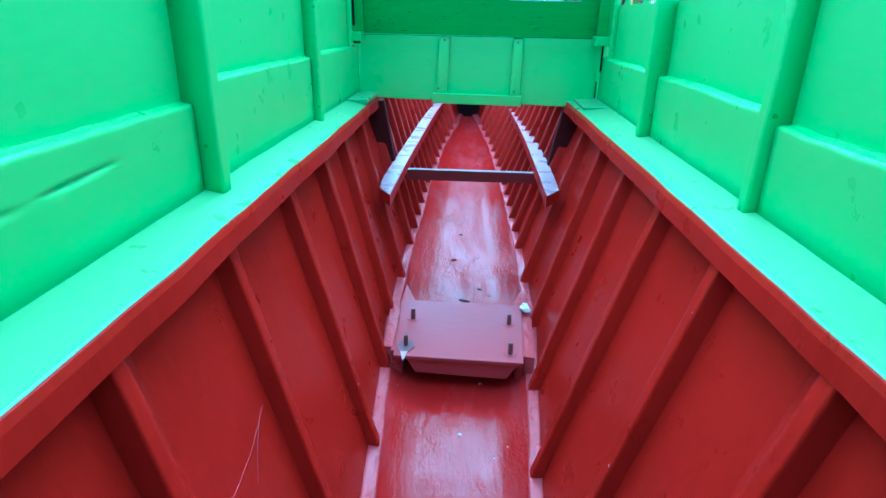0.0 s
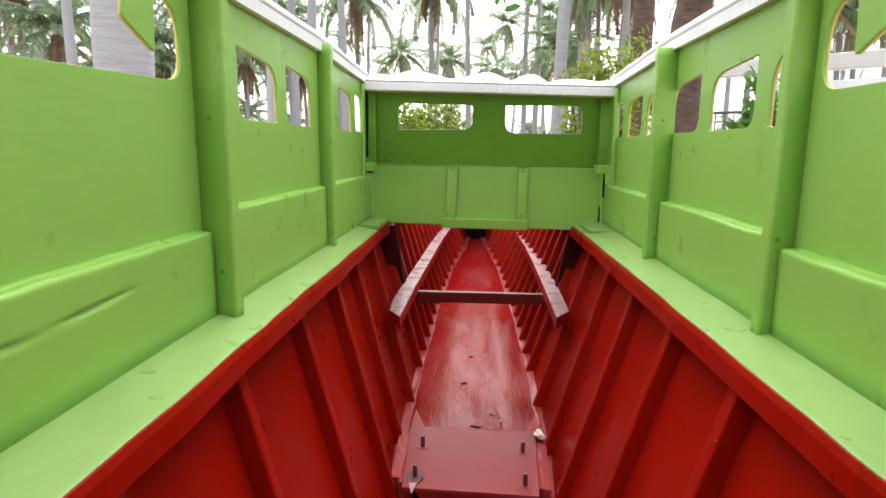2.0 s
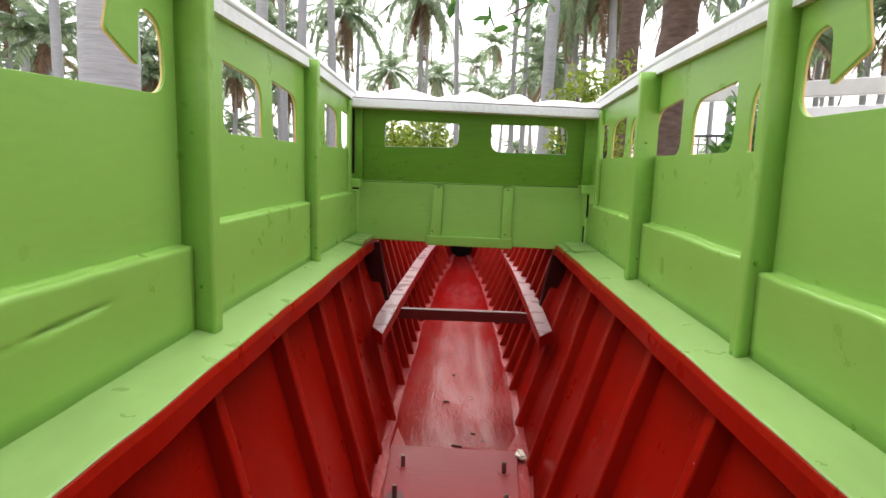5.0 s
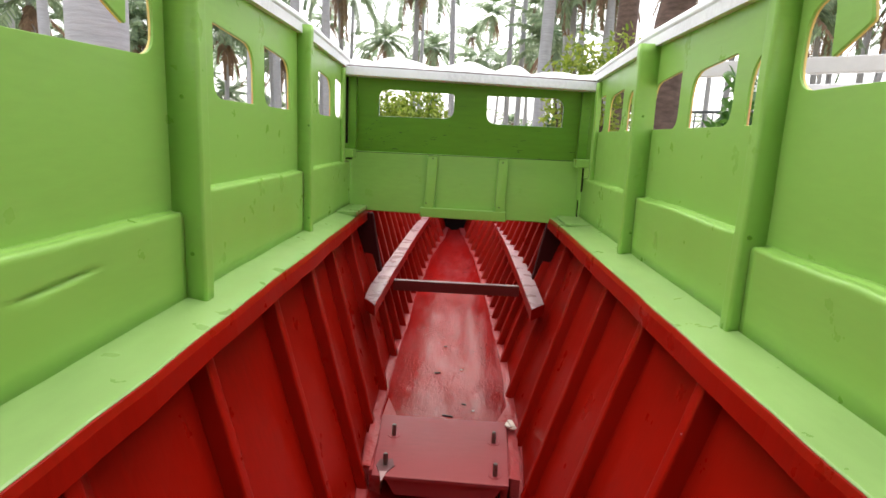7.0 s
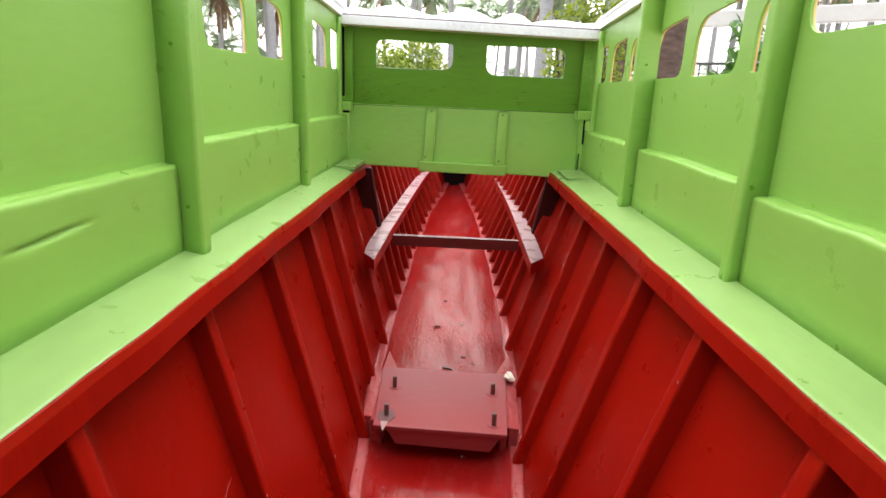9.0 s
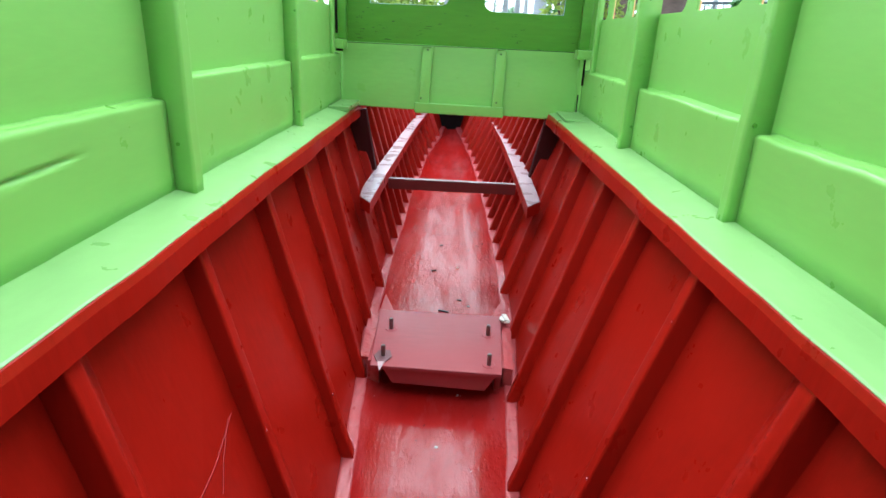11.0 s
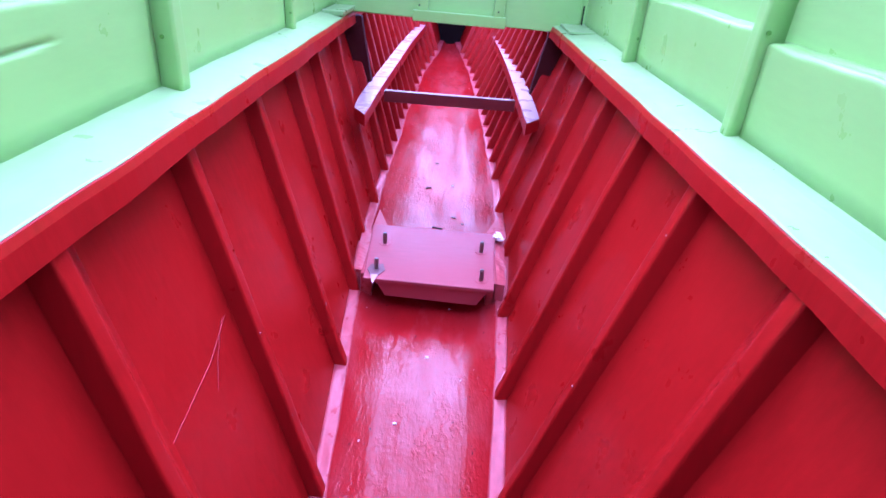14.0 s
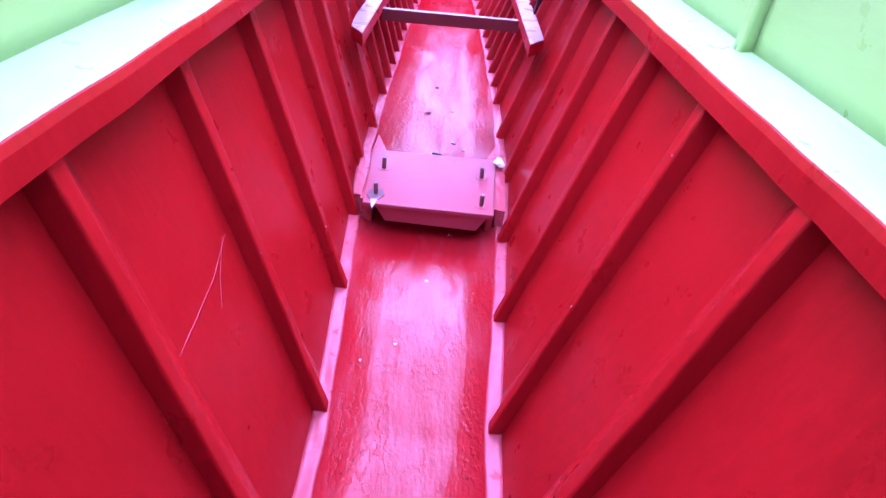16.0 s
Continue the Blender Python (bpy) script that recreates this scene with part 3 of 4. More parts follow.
# left corner: dark strip painted in for the shade beside the post
part("corner_dark_strip", box(-0.638, -0.626, 3.05, 3.06, 0.345, 0.68, 0.002), DARK, we, "dark strip for seam and shade in the corner")
part("corner_dark_strip", box(0.6, 0.609, 3.048, 3.056, 0.15, 0.274, 0.002), DARK, we, "dark strip for slot and shade under the corner block")
part("corner_dark_strip", box(0.588, 0.594, 3.05, 3.058, -0.005, 0.104, 0.001), DARK, we, "dark strip for seam and shade in the corner")
# left block: its shadow laid in as a dark strip
part("corner_dark_strip", box(-0.637, -0.602, 3.055, 3.062, 0.262, 0.276, 0.002), DARK, we, "dark strip for slot and shade under the corner block")
part("end_cap", hull8([(-0.63, 2.985, 0.685), (0.627, 2.985, 0.655), (0.627, 3.1, 0.655), (-0.63, 3.1, 0.685), (-0.63, 2.985, 0.728), (0.627, 2.985, 0.698), (0.627, 3.1, 0.7), (-0.63, 3.1, 0.73)], 0.006, 2), WHITE, we, "white painted cap rail")
part("gap_strip", hull8([(-0.628, 2.988, 0.7285), (0.625, 2.988, 0.6985), (0.625, 3.07, 0.7005), (-0.628, 3.07, 0.7305), (-0.628, 2.991, 0.7335), (0.625, 2.991, 0.7045), (0.625, 3.07, 0.7055), (-0.628, 3.07, 0.7345)]),
     plain("dark_brown_strip", (0.14, 0.09, 0.08), 0.8), we, "dark brown strip in the gap over the cap rail")
for s, w, x, za, zb_ in ((-1, wl_, -0.643, 0.743, 0.712), (1, wr_, 0.637, 0.725, 0.692)):
    secs = []
    for y in steps(0.2, 3.05, 0.1):
        zz = za if y < 2.2 else za + (zb_ - za) * (y - 2.2) / 0.85
        zz += 0.008
        secs.append([(x - s * 0.02, y, zz), (x + s * 0.05, y, zz), (x + s * 0.05, y, zz + 0.04), (x - s * 0.02, y, zz + 0.034)])
    part("cap_rail", solid_strip(secs), WHITE, w, "white painted cap rail")

CRACK = plain("bare_dark_wood_crack", (0.018, 0.03, 0.01), 0.9)
rng_k = random.Random(31)
for x_, z_, n_ in ((-0.42, 0.35, 4), (-0.205, 0.345, 5), (0.27, 0.35, 4), (-0.54, 0.33, 3), (0.575, 0.335, 2)):
    for k in range(n_):
        ln = rng_k.uniform(0.005, 0.018)
        cx_, cz_ = x_ + rng_k.uniform(-0.03, 0.03), z_ + 0.014 * k + rng_k.uniform(-0.006, 0.006)
        dz = rng_k.uniform(-0.003, 0.003)
        bm = hull8([(cx_ - ln, 3.1188, cz_), (cx_ + ln, 3.1188, cz_ + dz), (cx_ + ln, 3.1225, cz_ + dz), (cx_ - ln, 3.1225, cz_), (cx_ - ln, 3.1188, cz_ + 0.0016), (cx_ + ln, 3.1188, cz_ + dz + 0.001), (cx_ + ln, 3.1225, cz_ + dz + 0.001), (cx_ - ln, 3.1225, cz_ + 0.0016)])
        bmesh.ops.transform(bm, matrix=lean, verts=bm.verts)
        part("crack", bm, CRACK, we, "dark crack in the paint")
part("seam", box(-0.6, 0.575, 3.07, 3.082, 0.3035, 0.3065, 0.001, 1), CRACK, we, "dark seam between the boards")
for x_, z_ in ((-0.205, 0.05), (-0.178, 0.285), (0.183, 0.045), (0.19, 0.28)):
    part("nail_head", tube([(x_, 3.061 + z_ * 0.07, z_), (x_, 3.0575 + z_ * 0.07, z_)], [0.0045, 0.004], 8), LITTER, we)
for s_, w, pts in ((-1, wl_, ((-0.6, 2.1985, 0.42), (-0.6, 2.1985, 0.07), (-0.61, 1.2365, 0.46), (-0.6, 1.2365, 0.12))), (1, wr_, ((0.6, 2.0785, 0.09), (0.6, 2.0785, 0.5), (0.6, 1.2185, 0.22)))):
    for x_, y_, z_ in pts:
        part("nail_head", tube([(x_, y_ + 0.003, z_), (x_, y_ - 0.001, z_)], [0.005, 0.0045], 8), SHADED_GREEN, w)

# tarpaulin bundled on the cap rails and over the end wall
tp = thing("tarpaulin", (0, 3.2, 0.72), "white tarpaulin bundled in folds along the cabin top", "tarpaulin")
for s, x, za, zb_ in ((-1, -0.668, 0.79, 0.759), (1, 0.664, 0.772, 0.738)):
    secs = []
    for y in steps(1.33, 3.1, 0.06):
        zz = za if y < 2.2 else za + (zb_ - za) * (y - 2.2) / 0.85
        r = 0.04 + wob(y, 80 + s, 0.006)
        secs.append([(x + s * 0.0 + 0.045 * math.cos(a), y, zz + r * max(0, math.sin(a))) for a in np.linspace(0, math.pi, 9)])
    smooth(part("roll", solid_strip(secs), TARP, tp))
rows = []
for i in range(12):
    v = i / 11
    r = []
    for k in range(81):
        u = k / 80
        x = -0.66 + 1.31 * u
        z = 0.732 - 0.03 * u + 0.075 * math.sin(v * math.pi) ** 0.6 * (0.55 + 0.45 * abs(math.sin(u * 15 + 1.0 + 0.7 * math.sin(u * 9))) + 0.3 * noise.noise(Vector((u * 9, v * 1.5, 2))))
        r.append((x, 3.07 + 0.45 * v, z))
    rows.append(r)
fold = smooth(part("fold", loft(rows), TARP, tp))
md = fold.modifiers.new("thickness", "SOLIDIFY")
md.thickness = 0.004

# ---------------------------------------------------------------- engine bed
eb = thing("engine_bed", (-0.03, 2.05, -0.85), "red painted wooden engine bed with four bolts across the bottom", "engine bed")
part("top_plate", hull8([(-0.28, 1.84, -0.796), (0.203, 1.825, -0.796), (0.226, 2.29, -0.796), (-0.306, 2.295, -0.796),
                         (-0.28, 1.84, -0.78), (0.203, 1.825, -0.78), (0.226, 2.29, -0.78), (-0.306, 2.295, -0.78)], 0.003, 2), PLATE, eb)
part("block", hull8([(-0.2, 1.852, -0.859), (0.145, 1.839, -0.864), (0.145, 2.27, -0.864), (-0.2, 2.27, -0.859),
                     (-0.232, 1.845, -0.797), (0.182, 1.832, -0.797), (0.182, 2.27, -0.797), (-0.232, 2.27, -0.797)], 0.003, 2), PLATE, eb)
for bx, by in ((-0.235, 2.125), (0.162, 2.112), (-0.24, 1.908), (0.157, 1.885)):
    bolt = part("bolt", tube([(bx, by, -0.783), (bx, by, -0.736), (bx, by, -0.732)], [0.0085, 0.0085, 0.006], 12), STEEL, eb, "steel threaded bolt end")
    BASE[bolt.name] = BASE[eb.name]
    part("gasket_patch", tube([(bx, by, -0.781), (bx, by, -0.7785)], [0.028, 0.024], 7), PLATE, bolt)
bm = bmesh.new()
vs = [bm.verts.new(p) for p in ((-0.272, 1.9, -0.7785), (-0.262, 1.94, -0.7785), (-0.218, 1.945, -0.7785), (-0.206, 1.9, -0.7785), (-0.226, 1.862, -0.7785), (-0.258, 1.862, -0.7785))]
f = bm.faces.new(vs)
g = bmesh.ops.extrude_face_region(bm, geom=[f])
bmesh.ops.translate(bm, verts=[v for v in g["geom"] if isinstance(v, bmesh.types.BMVert)], vec=(0, 0, 0.003))
washer = part("bent_washer", bm, plain("red_smeared_metal", (0.15, 0.06, 0.065), 0.5, 0.3), eb, "bent metal washer smeared with paint")
BASE[washer.name] = BASE[eb.name]
part("tip", hull8([(-0.256, 1.862, -0.7785), (-0.228, 1.862, -0.7785), (-0.241, 1.812, -0.786), (-0.243, 1.812, -0.786), (-0.256, 1.862, -0.7755), (-0.228, 1.862, -0.7755), (-0.241, 1.812, -0.783), (-0.243, 1.812, -0.783)]),
     plain("pinkish_bare_metal", (0.36, 0.22, 0.22), 0.5, 0.3), washer, "pale bare tip")
for s_ in (-1, 1):
    x0 = -0.03 + s_ * 0.285
    bm = bmesh.new()
    vs = [bm.verts.new(p) for p in ((x0, 2.29, -0.84), (x0 - s_ * 0.085, 2.29, -0.84), (x0 - s_ * 0.01, 2.5, -0.825), (x0, 2.29, -0.81), (x0 - s_ * 0.085, 2.29, -0.81), (x0 - s_ * 0.01, 2.5, -0.8))]
    for q in ((0, 1, 2), (3, 4, 5), (0, 1, 4, 3), (1, 2, 5, 4), (2, 0, 3, 5)):
        bm.faces.new([vs[i] for i in q])
    part("gusset", bm, STRIP, eb)
# packing pieces between the plate and the hull sides
for x0, x1, y0, y1 in ((-0.338, -0.295, 1.93, 2.285), (0.217, 0.258, 1.9, 2.3)):
    rings = []
    for y in steps(y0, y1, 0.02):
        a = 0.003 * noise.noise(Vector((y * 21, x0, 2)))
        sh = -0.024 * (y - 2.06) / 0.4 * (1 if x0 < 0 else -0.9)
        xa, xb = sorted((x0 + sh, x1 + sh + a))
        rings.append([(xa, y, -0.9), (xb, y, -0.9), (xb, y, -0.803 + a), ((xa + xb) / 2, y, -0.8 - a), (xa, y, -0.799 + a)])
    part("packing_piece", solid_strip(rings), STRIP, eb, "red packing strip, sky sheen in its colour")
# supports of the bed on the bottom ledges
for x0, x1, y0, y1 in ((-0.3, -0.255, 1.9, 2.27), (0.182, 0.222, 1.9, 2.27)):
    part("cleat", box(x0, x1, y0, y1, -0.9, -0.797, 0.006), STRIP, eb)

# ---------------------------------------------------------------- ground and surroundings
bm = bmesh.new()
rows = []
for i in range(41):
    r = []
    for k in range(41):
        x, y = (k - 20) / 20, (i - 20) / 20
        x, y = math.copysign(abs(x) ** 3, x) * 2500, math.copysign(abs(y) ** 3, y) * 2500
        near = 1 if abs(x) < 40 and abs(y) < 40 else 0
        r.append((x, y, -1.32 + near * 0.06 * noise.noise(Vector((x * 0.3, y * 0.3, 0)))))
    rows.append(r)
tagged(part("ground", loft(rows), SAND), "sandy ground with dry litter under the palms", "ground", kind="structure")
for y in (0.0, 4.2):
    tagged(part("keel_block", box(-0.5, 0.4, y, y + 0.22, -1.36, along(FLOOR_Z, y) - 0.14, 0.01), BROWN_BARK), "rough timber block under the boat keel", "timber block", "blocks under the boat")

# unseen roof added to block sky light, and added low bulkhead behind the eye
roof = tagged(part("added_shade_roof", box(-0.75, 0.75, -1.3, 0.28, 1.0, 1.03, 0.004), GREEN), "unseen lime green roof added to shade the after part", "roof", kind="structure")
for x0 in (-0.645, 0.6):
    part("post", box(x0, x0 + 0.04, -0.965, -0.925, 0.005, 1.0, 0.004), GREEN, roof)
tagged(part("added_back_wall", box(-0.66, 0.65, -1.0, -0.97, 0.004, 0.5, 0.004), GREEN), "unseen plain lime green low bulkhead added behind the well", "wall", kind="structure")


# ---------------------------------------------------------------- palms, shrubs, house
def polar(az, d):
    return d * math.sin(radians(az)), d * math.cos(radians(az))


def mesh_of(name, verts, faces):
    me = bpy.data.meshes.new(name)
    me.from_pydata(verts, [], faces)
    return me


def frond(verts, faces, rng, az, up, length, droop, width, n=34):
    """One feather leaf: an arched midrib with hanging leaflets on both sides."""
    ca, sa = math.cos(az), math.sin(az)
    pts = []
    p, e = Vector((0, 0, 0)), up
    for i in range(n + 1):
        pts.append((p.copy(), e))
        p += Vector((ca * math.cos(e), sa * math.cos(e), math.sin(e))) * (length / n)
        e -= droop / n
    for (a, ea), (b, eb) in zip(pts, pts[1:]):
        side = Vector((-sa, ca, 0)) * 0.018
        k = len(verts)
        verts.extend([a + side, a - side, b - side * 0.9, b + side * 0.9])
        faces.append((k, k + 1, k + 2, k + 3))
    for i in range(3, n):
        a, ea = pts[i]
        f = i / n
        ll = width * math.sin(min(1, f * 1.25 + 0.15) * math.pi * 0.9) ** 0.7 * rng.uniform(0.8, 1.1)
        fwd = Vector((ca * math.cos(ea), sa * math.cos(ea), math.sin(ea)))
        for sg in (-1, 1):
            out = (Vector((-sa, ca, 0)) * sg + fwd * rng.uniform(0.5, 0.8) + Vector((0, 0, -rng.uniform(0.15, 0.65)))).normalized()
            mid = a + out * ll * 0.55
            tip = a + out * ll + Vector((0, 0, -ll * 0.22))
            w = fwd * 0.042
            k = len(verts)
            verts.extend([a - w, a + w, mid + w * 1.1, mid - w * 1.1, tip])
            faces.extend([(k, k + 1, k + 2, k + 3), (k + 3, k + 2, k + 4)])


def build_palm(seed, height, r0, lean, n_fronds, n_dead, length, bark=None):
    """A coconut palm at the origin: ringed trunk, live crown, skirt of dry fronds."""
    rng = random.Random(seed)
    ob = thing("coconut_palm", (0, 0, 0), "tall coconut palm with a pale grey ringed trunk", "palm tree", "palms in the grove")
    path, radii = [], []
    n = 36
    for i in range(n + 1):
        f = i / n
        path.append((lean * f ** 1.5 + 0.05 * math.sin(f * 5 + seed), 0.06 * math.sin(f * 4 + seed * 2), height * f))
        radii.append(r0 * (1.0 + 0.5 * math.exp(-f * 18)) * (1 - 0.3 * f) * (1 + 0.03 * (i % 2) + 0.03 * noise.noise(Vector((f * 9, seed, 0)))))
    smooth(part("trunk", tube(path, radii, 12), bark or BARK, ob))
    top = Vector(path[-1])
    v, f = [], []
    for i in range(n_fronds):
        frond(v, f, rng, i * 2.4 + rng.uniform(-0.3, 0.3), rng.uniform(-0.35, 1.25), length * rng.uniform(0.8, 1.1), rng.uniform(1.2, 2.1), length * 0.18)
    link_mesh("crown", mesh_of("crown", [p + top for p in v], f), FROND, ob)
    v, f = [], []
    for i in range(n_dead):
        frond(v, f, rng, rng.uniform(0, 6.3), rng.uniform(-1.2, -0.6), length * rng.uniform(0.5, 0.85), rng.uniform(0.3, 0.8), length * 0.1, 24)
    link_mesh("dry_fronds", mesh_of("dry_fronds", [p + top for p in v], f), DEAD, ob, "brown hanging dry fronds")
    return ob


GROUND = -1.32
rng_p = random.Random(11)
tall = build_palm(1, 13.5, 0.135, 0.6, 21, 7, 3.9)
mid_ = build_palm(2, 8.2, 0.14, -0.4, 20, 10, 3.4)
low_ = build_palm(3, 6.0, 0.12, 0.3, 17, 6, 2.9)
near_ = build_palm(4, 12.0, 0.17, 0.5, 18, 6, 3.8)
tagged(near_, "thick pale grey coconut palm trunk beside the boat")


def put_palm(kind, az, d, turn=0.0, size=1.0):
    x, y = polar(az, d)
    m = pose(x, y, GROUND, 0, 0, turn) @ Matrix.Scale(size, 4)
    c = copy_thing(kind, m)
    c.scale = (size, size, size)
    return c


# (palm, bearing, distance, turn, size)
for k, az, d, turn, size in (
        (tall, -38.3, 23, 40, 1), (tall, -35.6, 18, 160, 1), (tall, -16.6, 17, 90, 1.05), (tall, -14.2, 30, 10, 1.1), (tall, -13.2, 19, 200, 1.0), (tall, -11.5, 42, 70, 1.1),
        (mid_, -7.7, 43, 30, 1.0), (mid_, -5.7, 31, 140, 1.22), (tall, -4.9, 38, 80, 1.0), (tall, -1.7, 27, 250, 1.0), (mid_, -3.1, 48, 10, 1.05), (mid_, 0.4, 54, 120, 1.05),
        (mid_, 2.4, 60, 200, 1.1), (tall, 5.2, 55, 40, 1.0), (tall, 7.0, 62, 150, 1.0), (tall, 9.6, 48, 310, 1.0), (tall, 1.2, 66, 20, 1.1), (tall, 3.4, 30, 300, 1.05), (tall, 4.7, 28, 100, 1.0), (tall, 6.35, 12.6, 20, 1.0), (tall, 8.9, 23, 130, 1.0), (mid_, 9.5, 21, 60, 0.95),
        (mid_, 11.5, 19, 170, 0.9), (mid_, 13.2, 16, 330, 0.88), (tall, 10.4, 30, 220, 1.0), (mid_, -11.8, 34, 45, 1.2), (tall, -10.2, 80, 15, 0.9), (low_, -18.5, 38, 75, 1.0),
        (tall, -20.3, 13, 75, 1.0), (low_, -20.0, 44, 5, 1.0), (mid_, -22.5, 46, 190, 0.9), (tall, -18.0, 22, 280, 1.0), (low_, -25.5, 40, 310, 1.0), (low_, -31.0, 38, 20, 1.0),
        (low_, -34.0, 40, 95, 1.0), (low_, -37.0, 36, 145, 1.0), (low_, -41.0, 40, 215, 1.1), (mid_, -40.0, 26, 285, 0.9), (tall, -43.0, 18, 35, 1.0), (low_, -28.5, 33, 165, 1.1),
        (low_, 27.0, 20, 60, 1.0), (low_, 33.0, 22, 0, 1.05), (mid_, 30.0, 27, 70, 0.9), (low_, 38.0, 24, 240, 1.1), (mid_, 5.6, 50, 15, 1.05), (mid_, 8.0, 46, 85, 1.1),
        (tall, -6.5, 96, 55, 0.85), (tall, -9.0, 90, 125, 0.8), (tall, -15.5, 78, 260, 0.85), (tall, 12.0, 36, 20, 1.0), (tall, 7.4, 34, 290, 1.0), (tall, -26.5, 19, 110, 1.0)):
    put_palm(k, az, d, turn, size)
for k in range(15):
    az = -46 + 2.1 * k + rng_p.uniform(-0.7, 0.7)
    put_palm((tall, mid_, low_)[k % 3], az, rng_p.uniform(20, 38), rng_p.uniform(0, 360), rng_p.uniform(0.8, 1.1))
for k in range(8):
    az = 20 + 3.2 * k + rng_p.uniform(-0.8, 0.8)
    put_palm((mid_, tall, low_)[k % 3], az, rng_p.uniform(18, 34), rng_p.uniform(0, 360), rng_p.uniform(0.8, 1.1))
young = build_palm(6, 3.4, 0.11, 0.2, 18, 5, 2.6)
tagged(young, "young coconut palm with a low spreading crown")
for k in range(26):
    az = -47 + 3.6 * k + rng_p.uniform(-0.9, 0.9)
    d = rng_p.uniform(26, 46)
    if -16 < az < 5 or az > 20:
        d += 28
    put_palm(young if k % 3 else low_, az, d, rng_p.uniform(0, 360), rng_p.uniform(0.85, 1.25) * (0.8 if k % 3 == 0 else 1))
for k in range(14):
    az = -46 + 6.7 * k + rng_p.uniform(-1.6, 1.6)
    put_palm(tall, az, rng_p.uniform(24, 46) + (42 if -16 < az < 5 else 0), rng_p.uniform(0, 360), rng_p.uniform(0.85, 1.1))
for ob, az, d in ((young, -66, 28), (tall, 52, 30), (mid_, -60, 30), (low_, 60, 34)):
    x, y = polar(az, d)
    ob.location = (x, y, GROUND)
x, y = polar(-32.4, 4.0)
near_.location = (x, y, GROUND)


def leaf_cloud(rng, centre, radii, count, size, droop=0.3):
    v, f = [], []
    for i in range(count):
        d = Vector((rng.gauss(0, 1), rng.gauss(0, 1), rng.gauss(0, 1))).normalized()
        r = rng.uniform(0.45, 1.0) ** 0.6 * (0.8 + 0.35 * noise.noise(d * 2.2 + Vector(centre)))
        p = Vector(centre) + Vector((d.x * radii[0], d.y * radii[1], d.z * radii[2])) * r
        q = Euler((rng.uniform(-1, 1), rng.uniform(-1, 1) - droop, rng.uniform(0, 6.3))).to_matrix()
        s = size * rng.uniform(0.6, 1.25)
        k = len(v)
        for a, b, c in ((-0.5, 0, 0), (-0.15, -0.24, 0.05), (0.3, -0.17, 0.03), (0.6, 0, -0.08), (0.3, 0.17, 0.03), (-0.15, 0.24, 0.05)):
            v.append(p + q @ Vector((a * s, b * s, c * s)))
        f.extend([(k, k + 1, k + 2, k + 3), (k, k + 3, k + 4, k + 5)])
    return v, f


def build_shrub(seed, az, d, radii, top, count, size, mat, label):
    x, y = polar(az, d)
    rng = random.Random(seed)
    ob = thing("shrub", (x, y, GROUND), label, "shrub", "shrubs in the grove")
    v, f = leaf_cloud(rng, (x, y, top - radii[2]), radii, count, size)
    link_mesh("foliage", mesh_of("foliage", v, f), mat, ob)
    for i in range(5):
        a = i * 1.26 + seed
        tip = (x + math.cos(a) * radii[0] * 0.6, y + math.sin(a) * radii[1] * 0.6, top - radii[2] * 0.6)
        part("stem", tube([(x, y, GROUND), (x + math.cos(a) * 0.1, y + math.sin(a) * 0.1, (GROUND + tip[2]) / 2), tip], [0.035, 0.025, 0.01], 6), BROWN_BARK, ob)


build_shrub(1, -6.0, 9.0, (1.5, 0.7, 1.25), 1.28, 15000, 0.085, BUSH, "dense yellow-green leafy shrub")
build_shrub(2, 9.6, 9.5, (0.55, 0.6, 1.5), 2.35, 1500, 0.1, BUSH, "thin yellow-green shrub between palm trunks")
build_shrub(3, 13.0, 9.8, (0.95, 0.8, 1.7), 2.5, 2400, 0.11, BUSH, "yellow-green leafy shrub below the palms")
build_shrub(4, 8.2, 14, (1.2, 0.8, 1.2), 1.2, 2200, 0.13, BROAD, "dark green leafy shrub")
build_shrub(5, 24.0, 7.0, (0.5, 0.5, 1.2), 1.35, 350, 0.22, BROAD, "green large-leaved plant beside the pale house")

# broad-leaved tree with a hanging branch
tx, ty = polar(17.8, 8.2)
tree = thing("broadleaf_tree", (tx, ty, GROUND), "brown-barked tree with large green leaves", "tree")
smooth(part("trunk", tube([(tx + 0.05 * math.sin(i * 0.5), ty, GROUND + i * 0.25) for i in range(28)], [0.265 - 0.003 * i + 0.05 * math.exp(-i) + 0.012 * math.sin(i * 2.1) for i in range(28)], 20), BROWN_BARK, tree))
limbs = [[(tx, ty, 3.2), (1.4, 6.6, 3.4), (0.72, 6.0, 2.5), (0.5, 5.9, 1.95), (0.22, 5.9, 1.82)], [(tx, ty, 2.9), (tx + 0.6, ty - 0.8, 3.2), (tx + 0.35, ty - 1.5, 2.65)],
         [(0.72, 6.0, 2.5), (0.2, 5.9, 2.3), (-0.1, 5.9, 2.0)]]
rng = random.Random(8)
v, f = [], []
for pts in limbs:
    smooth(part("limb", tube(pts, [0.06 * (1 - 0.85 * i / (len(pts) - 1)) + 0.004 for i in range(len(pts))] if pts is limbs[1] else [0.04, 0.028, 0.018, 0.012, 0.006][:len(pts)], 8), BROWN_BARK, tree))
    for cpt in pts[-3:]:
        a, b = leaf_cloud(rng, cpt, (0.28, 0.2, 0.2), 8, 0.17, 0.5)
        k = len(v)
        v.extend(a)
        f.extend([tuple(i + k for i in q) for q in b])
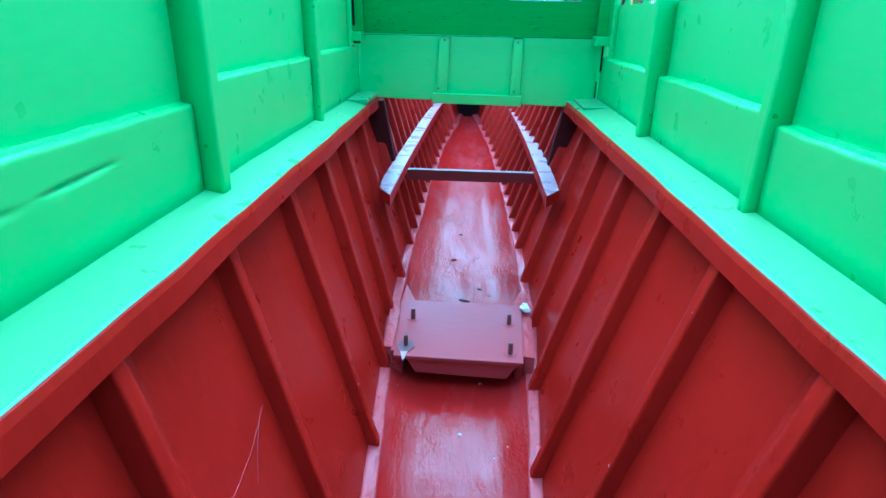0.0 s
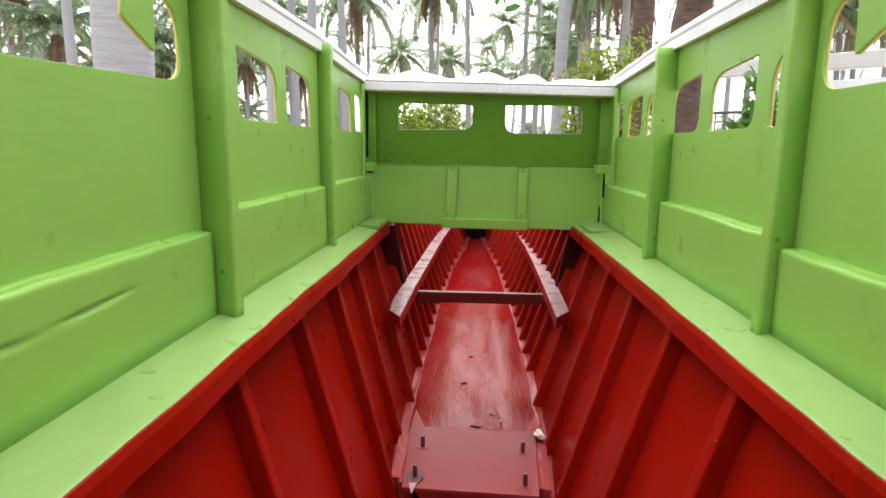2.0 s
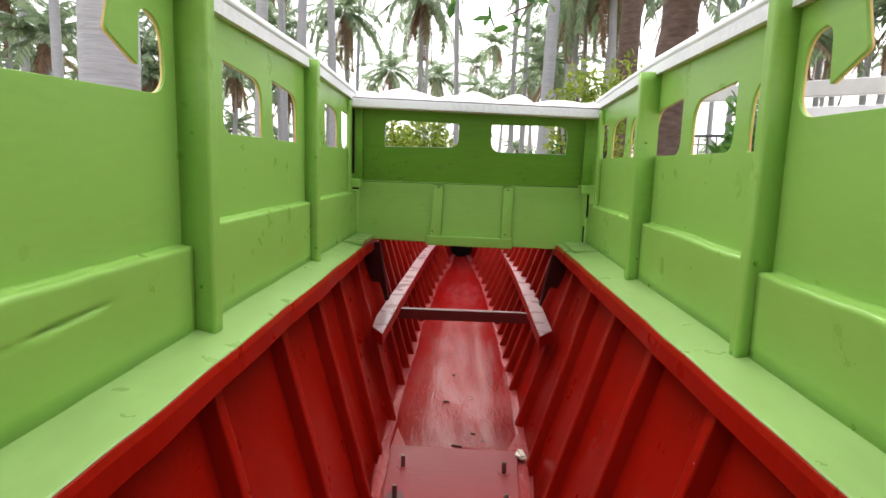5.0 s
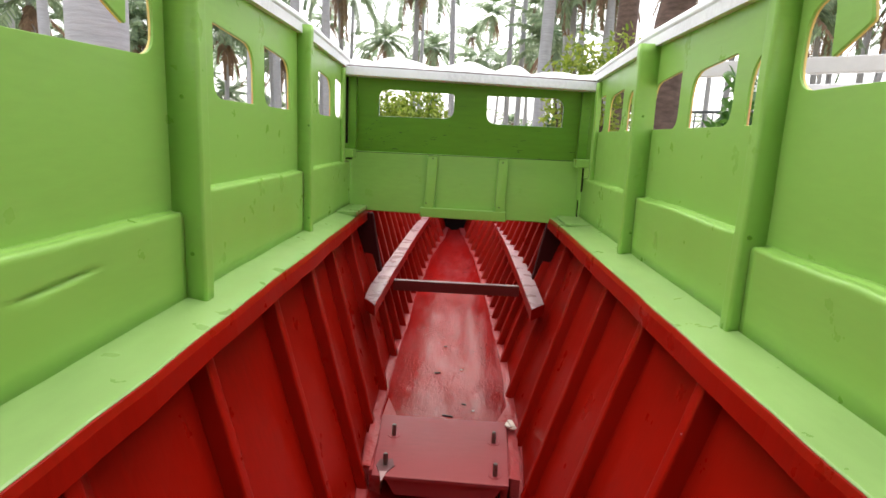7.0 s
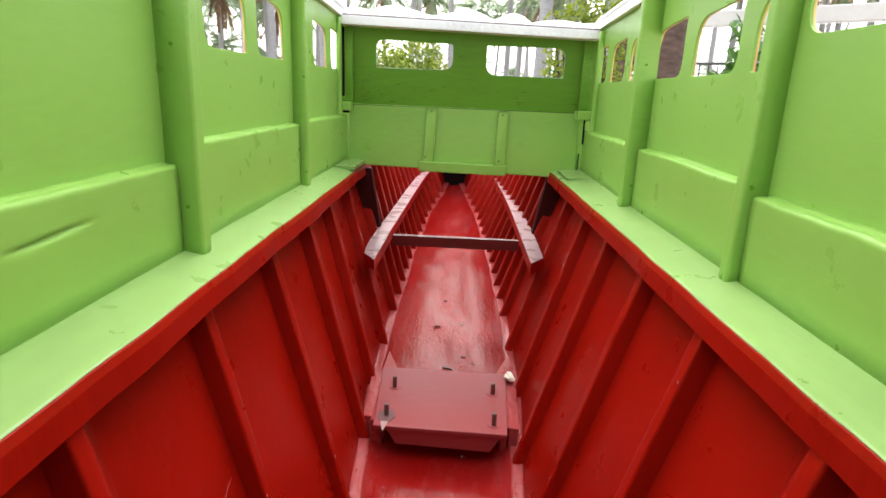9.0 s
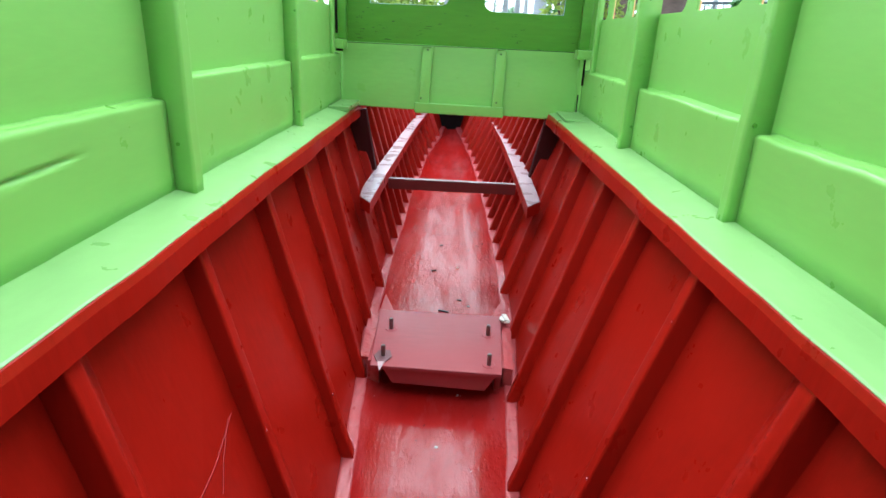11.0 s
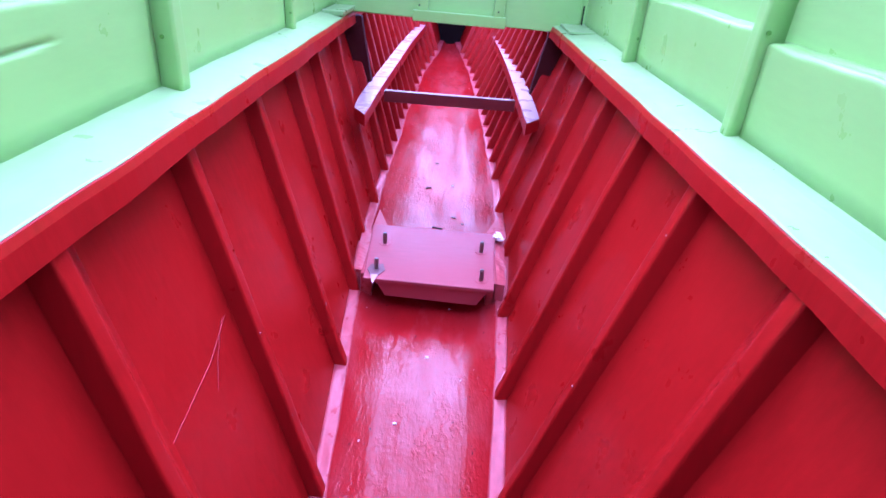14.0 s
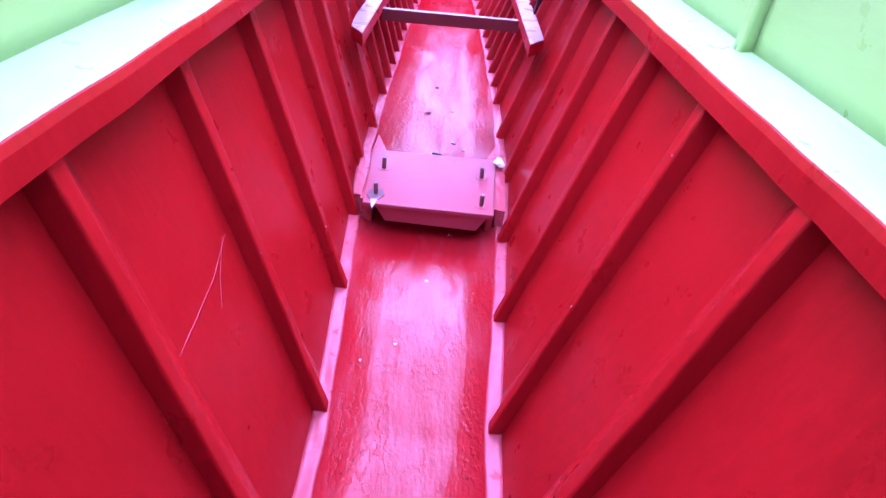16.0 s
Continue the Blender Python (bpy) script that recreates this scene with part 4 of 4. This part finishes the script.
for cx_, cz_ in ((0.0, 5.2), (1.2, 4.6), (-1.0, 4.8), (0.4, 3.4)):
    a, b = leaf_cloud(rng, (tx + cx_, ty - 0.4, cz_), (0.9, 0.9, 0.5), 160, 0.24)
    k = len(v)
    v.extend(a)
    f.extend([tuple(i + k for i in q) for q in b])
lx, ly = polar(22.3, 7.3)
a, b = leaf_cloud(rng, (lx, ly, 2.65), (0.4, 0.3, 0.4), 90, 0.3)
k = len(v)
v.extend(a)
f.extend([tuple(i + k for i in q) for q in b])
link_mesh("foliage", mesh_of("foliage", v, f), BROAD, tree)
smooth(part("limb", tube([(tx, ty, 2.6), ((tx + lx) / 2, (ty + ly) / 2, 2.8), (lx, ly, 2.7)], [0.05, 0.03, 0.012], 8), BROWN_BARK, tree))

brown = build_palm(9, 9.0, 0.22, 0.2, 16, 8, 3.4, BROWN_BARK)
tagged(brown, "brown-trunked coconut palm with hanging nuts", "palm tree", "palms in the grove")
bx_, by_ = polar(13.9, 12.0)
brown.location = (bx_, by_, GROUND)

# pale house with a railed veranda
hx, hy = polar(31, 11.0)
house = thing("house", (hx, hy, GROUND), "pale rendered house with a railed veranda", "house")
H = pose(hx, hy, 0, 0, 0, -38)


def hpart(name, x0, x1, y0, y1, z0, z1, mat, label="", parent=None):
    bm = box(x0, x1, y0, y1, z0, z1, 0.01, 1)
    bmesh.ops.transform(bm, matrix=H, verts=bm.verts)
    return part(name, bm, mat, parent or house, label)


hpart("wall", -1.6, 4.5, 1.6, 1.8, GROUND, 1.62, PALE_WALL)
for i in range(14):
    hpart("wall_panel", -1.55 + i * 0.43, -1.17 + i * 0.43, 1.55, 1.597, 0.3, 1.3 + 0.06 * (i % 3), PALE_WALL)
hpart("beam", -2.6, 4.6, -0.1, 0.12, 1.62, 1.86, PALE_WALL)
hpart("base", -2.6, 4.6, -0.1, 1.8, GROUND, 0.3, PALE_WALL)
for cx_ in (-2.5, -0.7, 1.2, 3.0, 4.4):
    hpart("column", cx_ - 0.08, cx_ + 0.08, -0.08, 0.08, 0.3, 1.62, PALE_WALL)
rail = hpart("railing", -2.5, 4.4, -0.03, 0.02, 1.0, 1.05, RAIL_METAL, "dark veranda railing")
for i in range(46):
    hpart("baluster", -2.42 + i * 0.15, -2.395 + i * 0.15, -0.015, 0.01, 0.3, 1.0, RAIL_METAL, "", rail)

# ---------------------------------------------------------------- small things in the bottom
rng = random.Random(5)


def on_floor(x, y):
    cx, h, z = along(FLOOR_C, y), along(FLOOR_H, y), along(FLOOR_Z, y)
    return z - along(FLOOR_DEP, y) * min(1, h / 0.2) * (1 - max(0, (abs((x - cx) / h) - 0.4) / 0.6) ** 2)


bm = bmesh.new()
for i in range(5):
    b = box(-0.02, 0.02, -0.012, 0.012, 0, 0.008, 0.002, 1)
    bmesh.ops.transform(b, matrix=pose(0.232 + rng.uniform(-0.015, 0.015), 2.26 + rng.uniform(-0.02, 0.02), -0.79 + i * 0.006, rng.uniform(-25, 25), rng.uniform(-25, 25), rng.uniform(0, 180)), verts=b.verts)
    bm = join(bm, b)
tagged(part("wood_shavings", bm, CHIP), "small heap of pale wood shavings on the ledge", "shavings")
for x, y, ln, wd, mat, lab in ((-0.03, 2.5, 0.05, 0.01, LITTER, "dark"), (0.045, 2.62, 0.022, 0.008, LITTER, "dark"), (-0.1, 2.95, 0.03, 0.008, LITTER, "dark"), (0.06, 2.46, 0.03, 0.007, LITTER, "dark"),
                               (-0.02, 1.62, 0.012, 0.01, CHIP, "pale"), (-0.1, 1.34, 0.012, 0.008, CHIP, "pale"), (0.09, 2.56, 0.012, 0.01, CHIP, "pale"), (0.03, 3.0, 0.014, 0.008, CHIP, "pale"), (-0.07, 3.3, 0.02, 0.008, LITTER, "dark")):
    z = on_floor(x, y)
    b = box(-ln / 2, ln / 2, -wd / 2, wd / 2, -0.001, 0.005, 0.0015, 1)
    bmesh.ops.transform(b, matrix=pose(x, y, z + 0.002, 0, 0, rng.uniform(-20, 20)), verts=b.verts)
    tagged(part("wood_chip" if lab == "pale" else "leaf_scrap", b, mat), "pale wood chip lying on the red bottom" if lab == "pale" else "dark dry leaf scrap lying on the red bottom", "debris", "debris on the bottom")
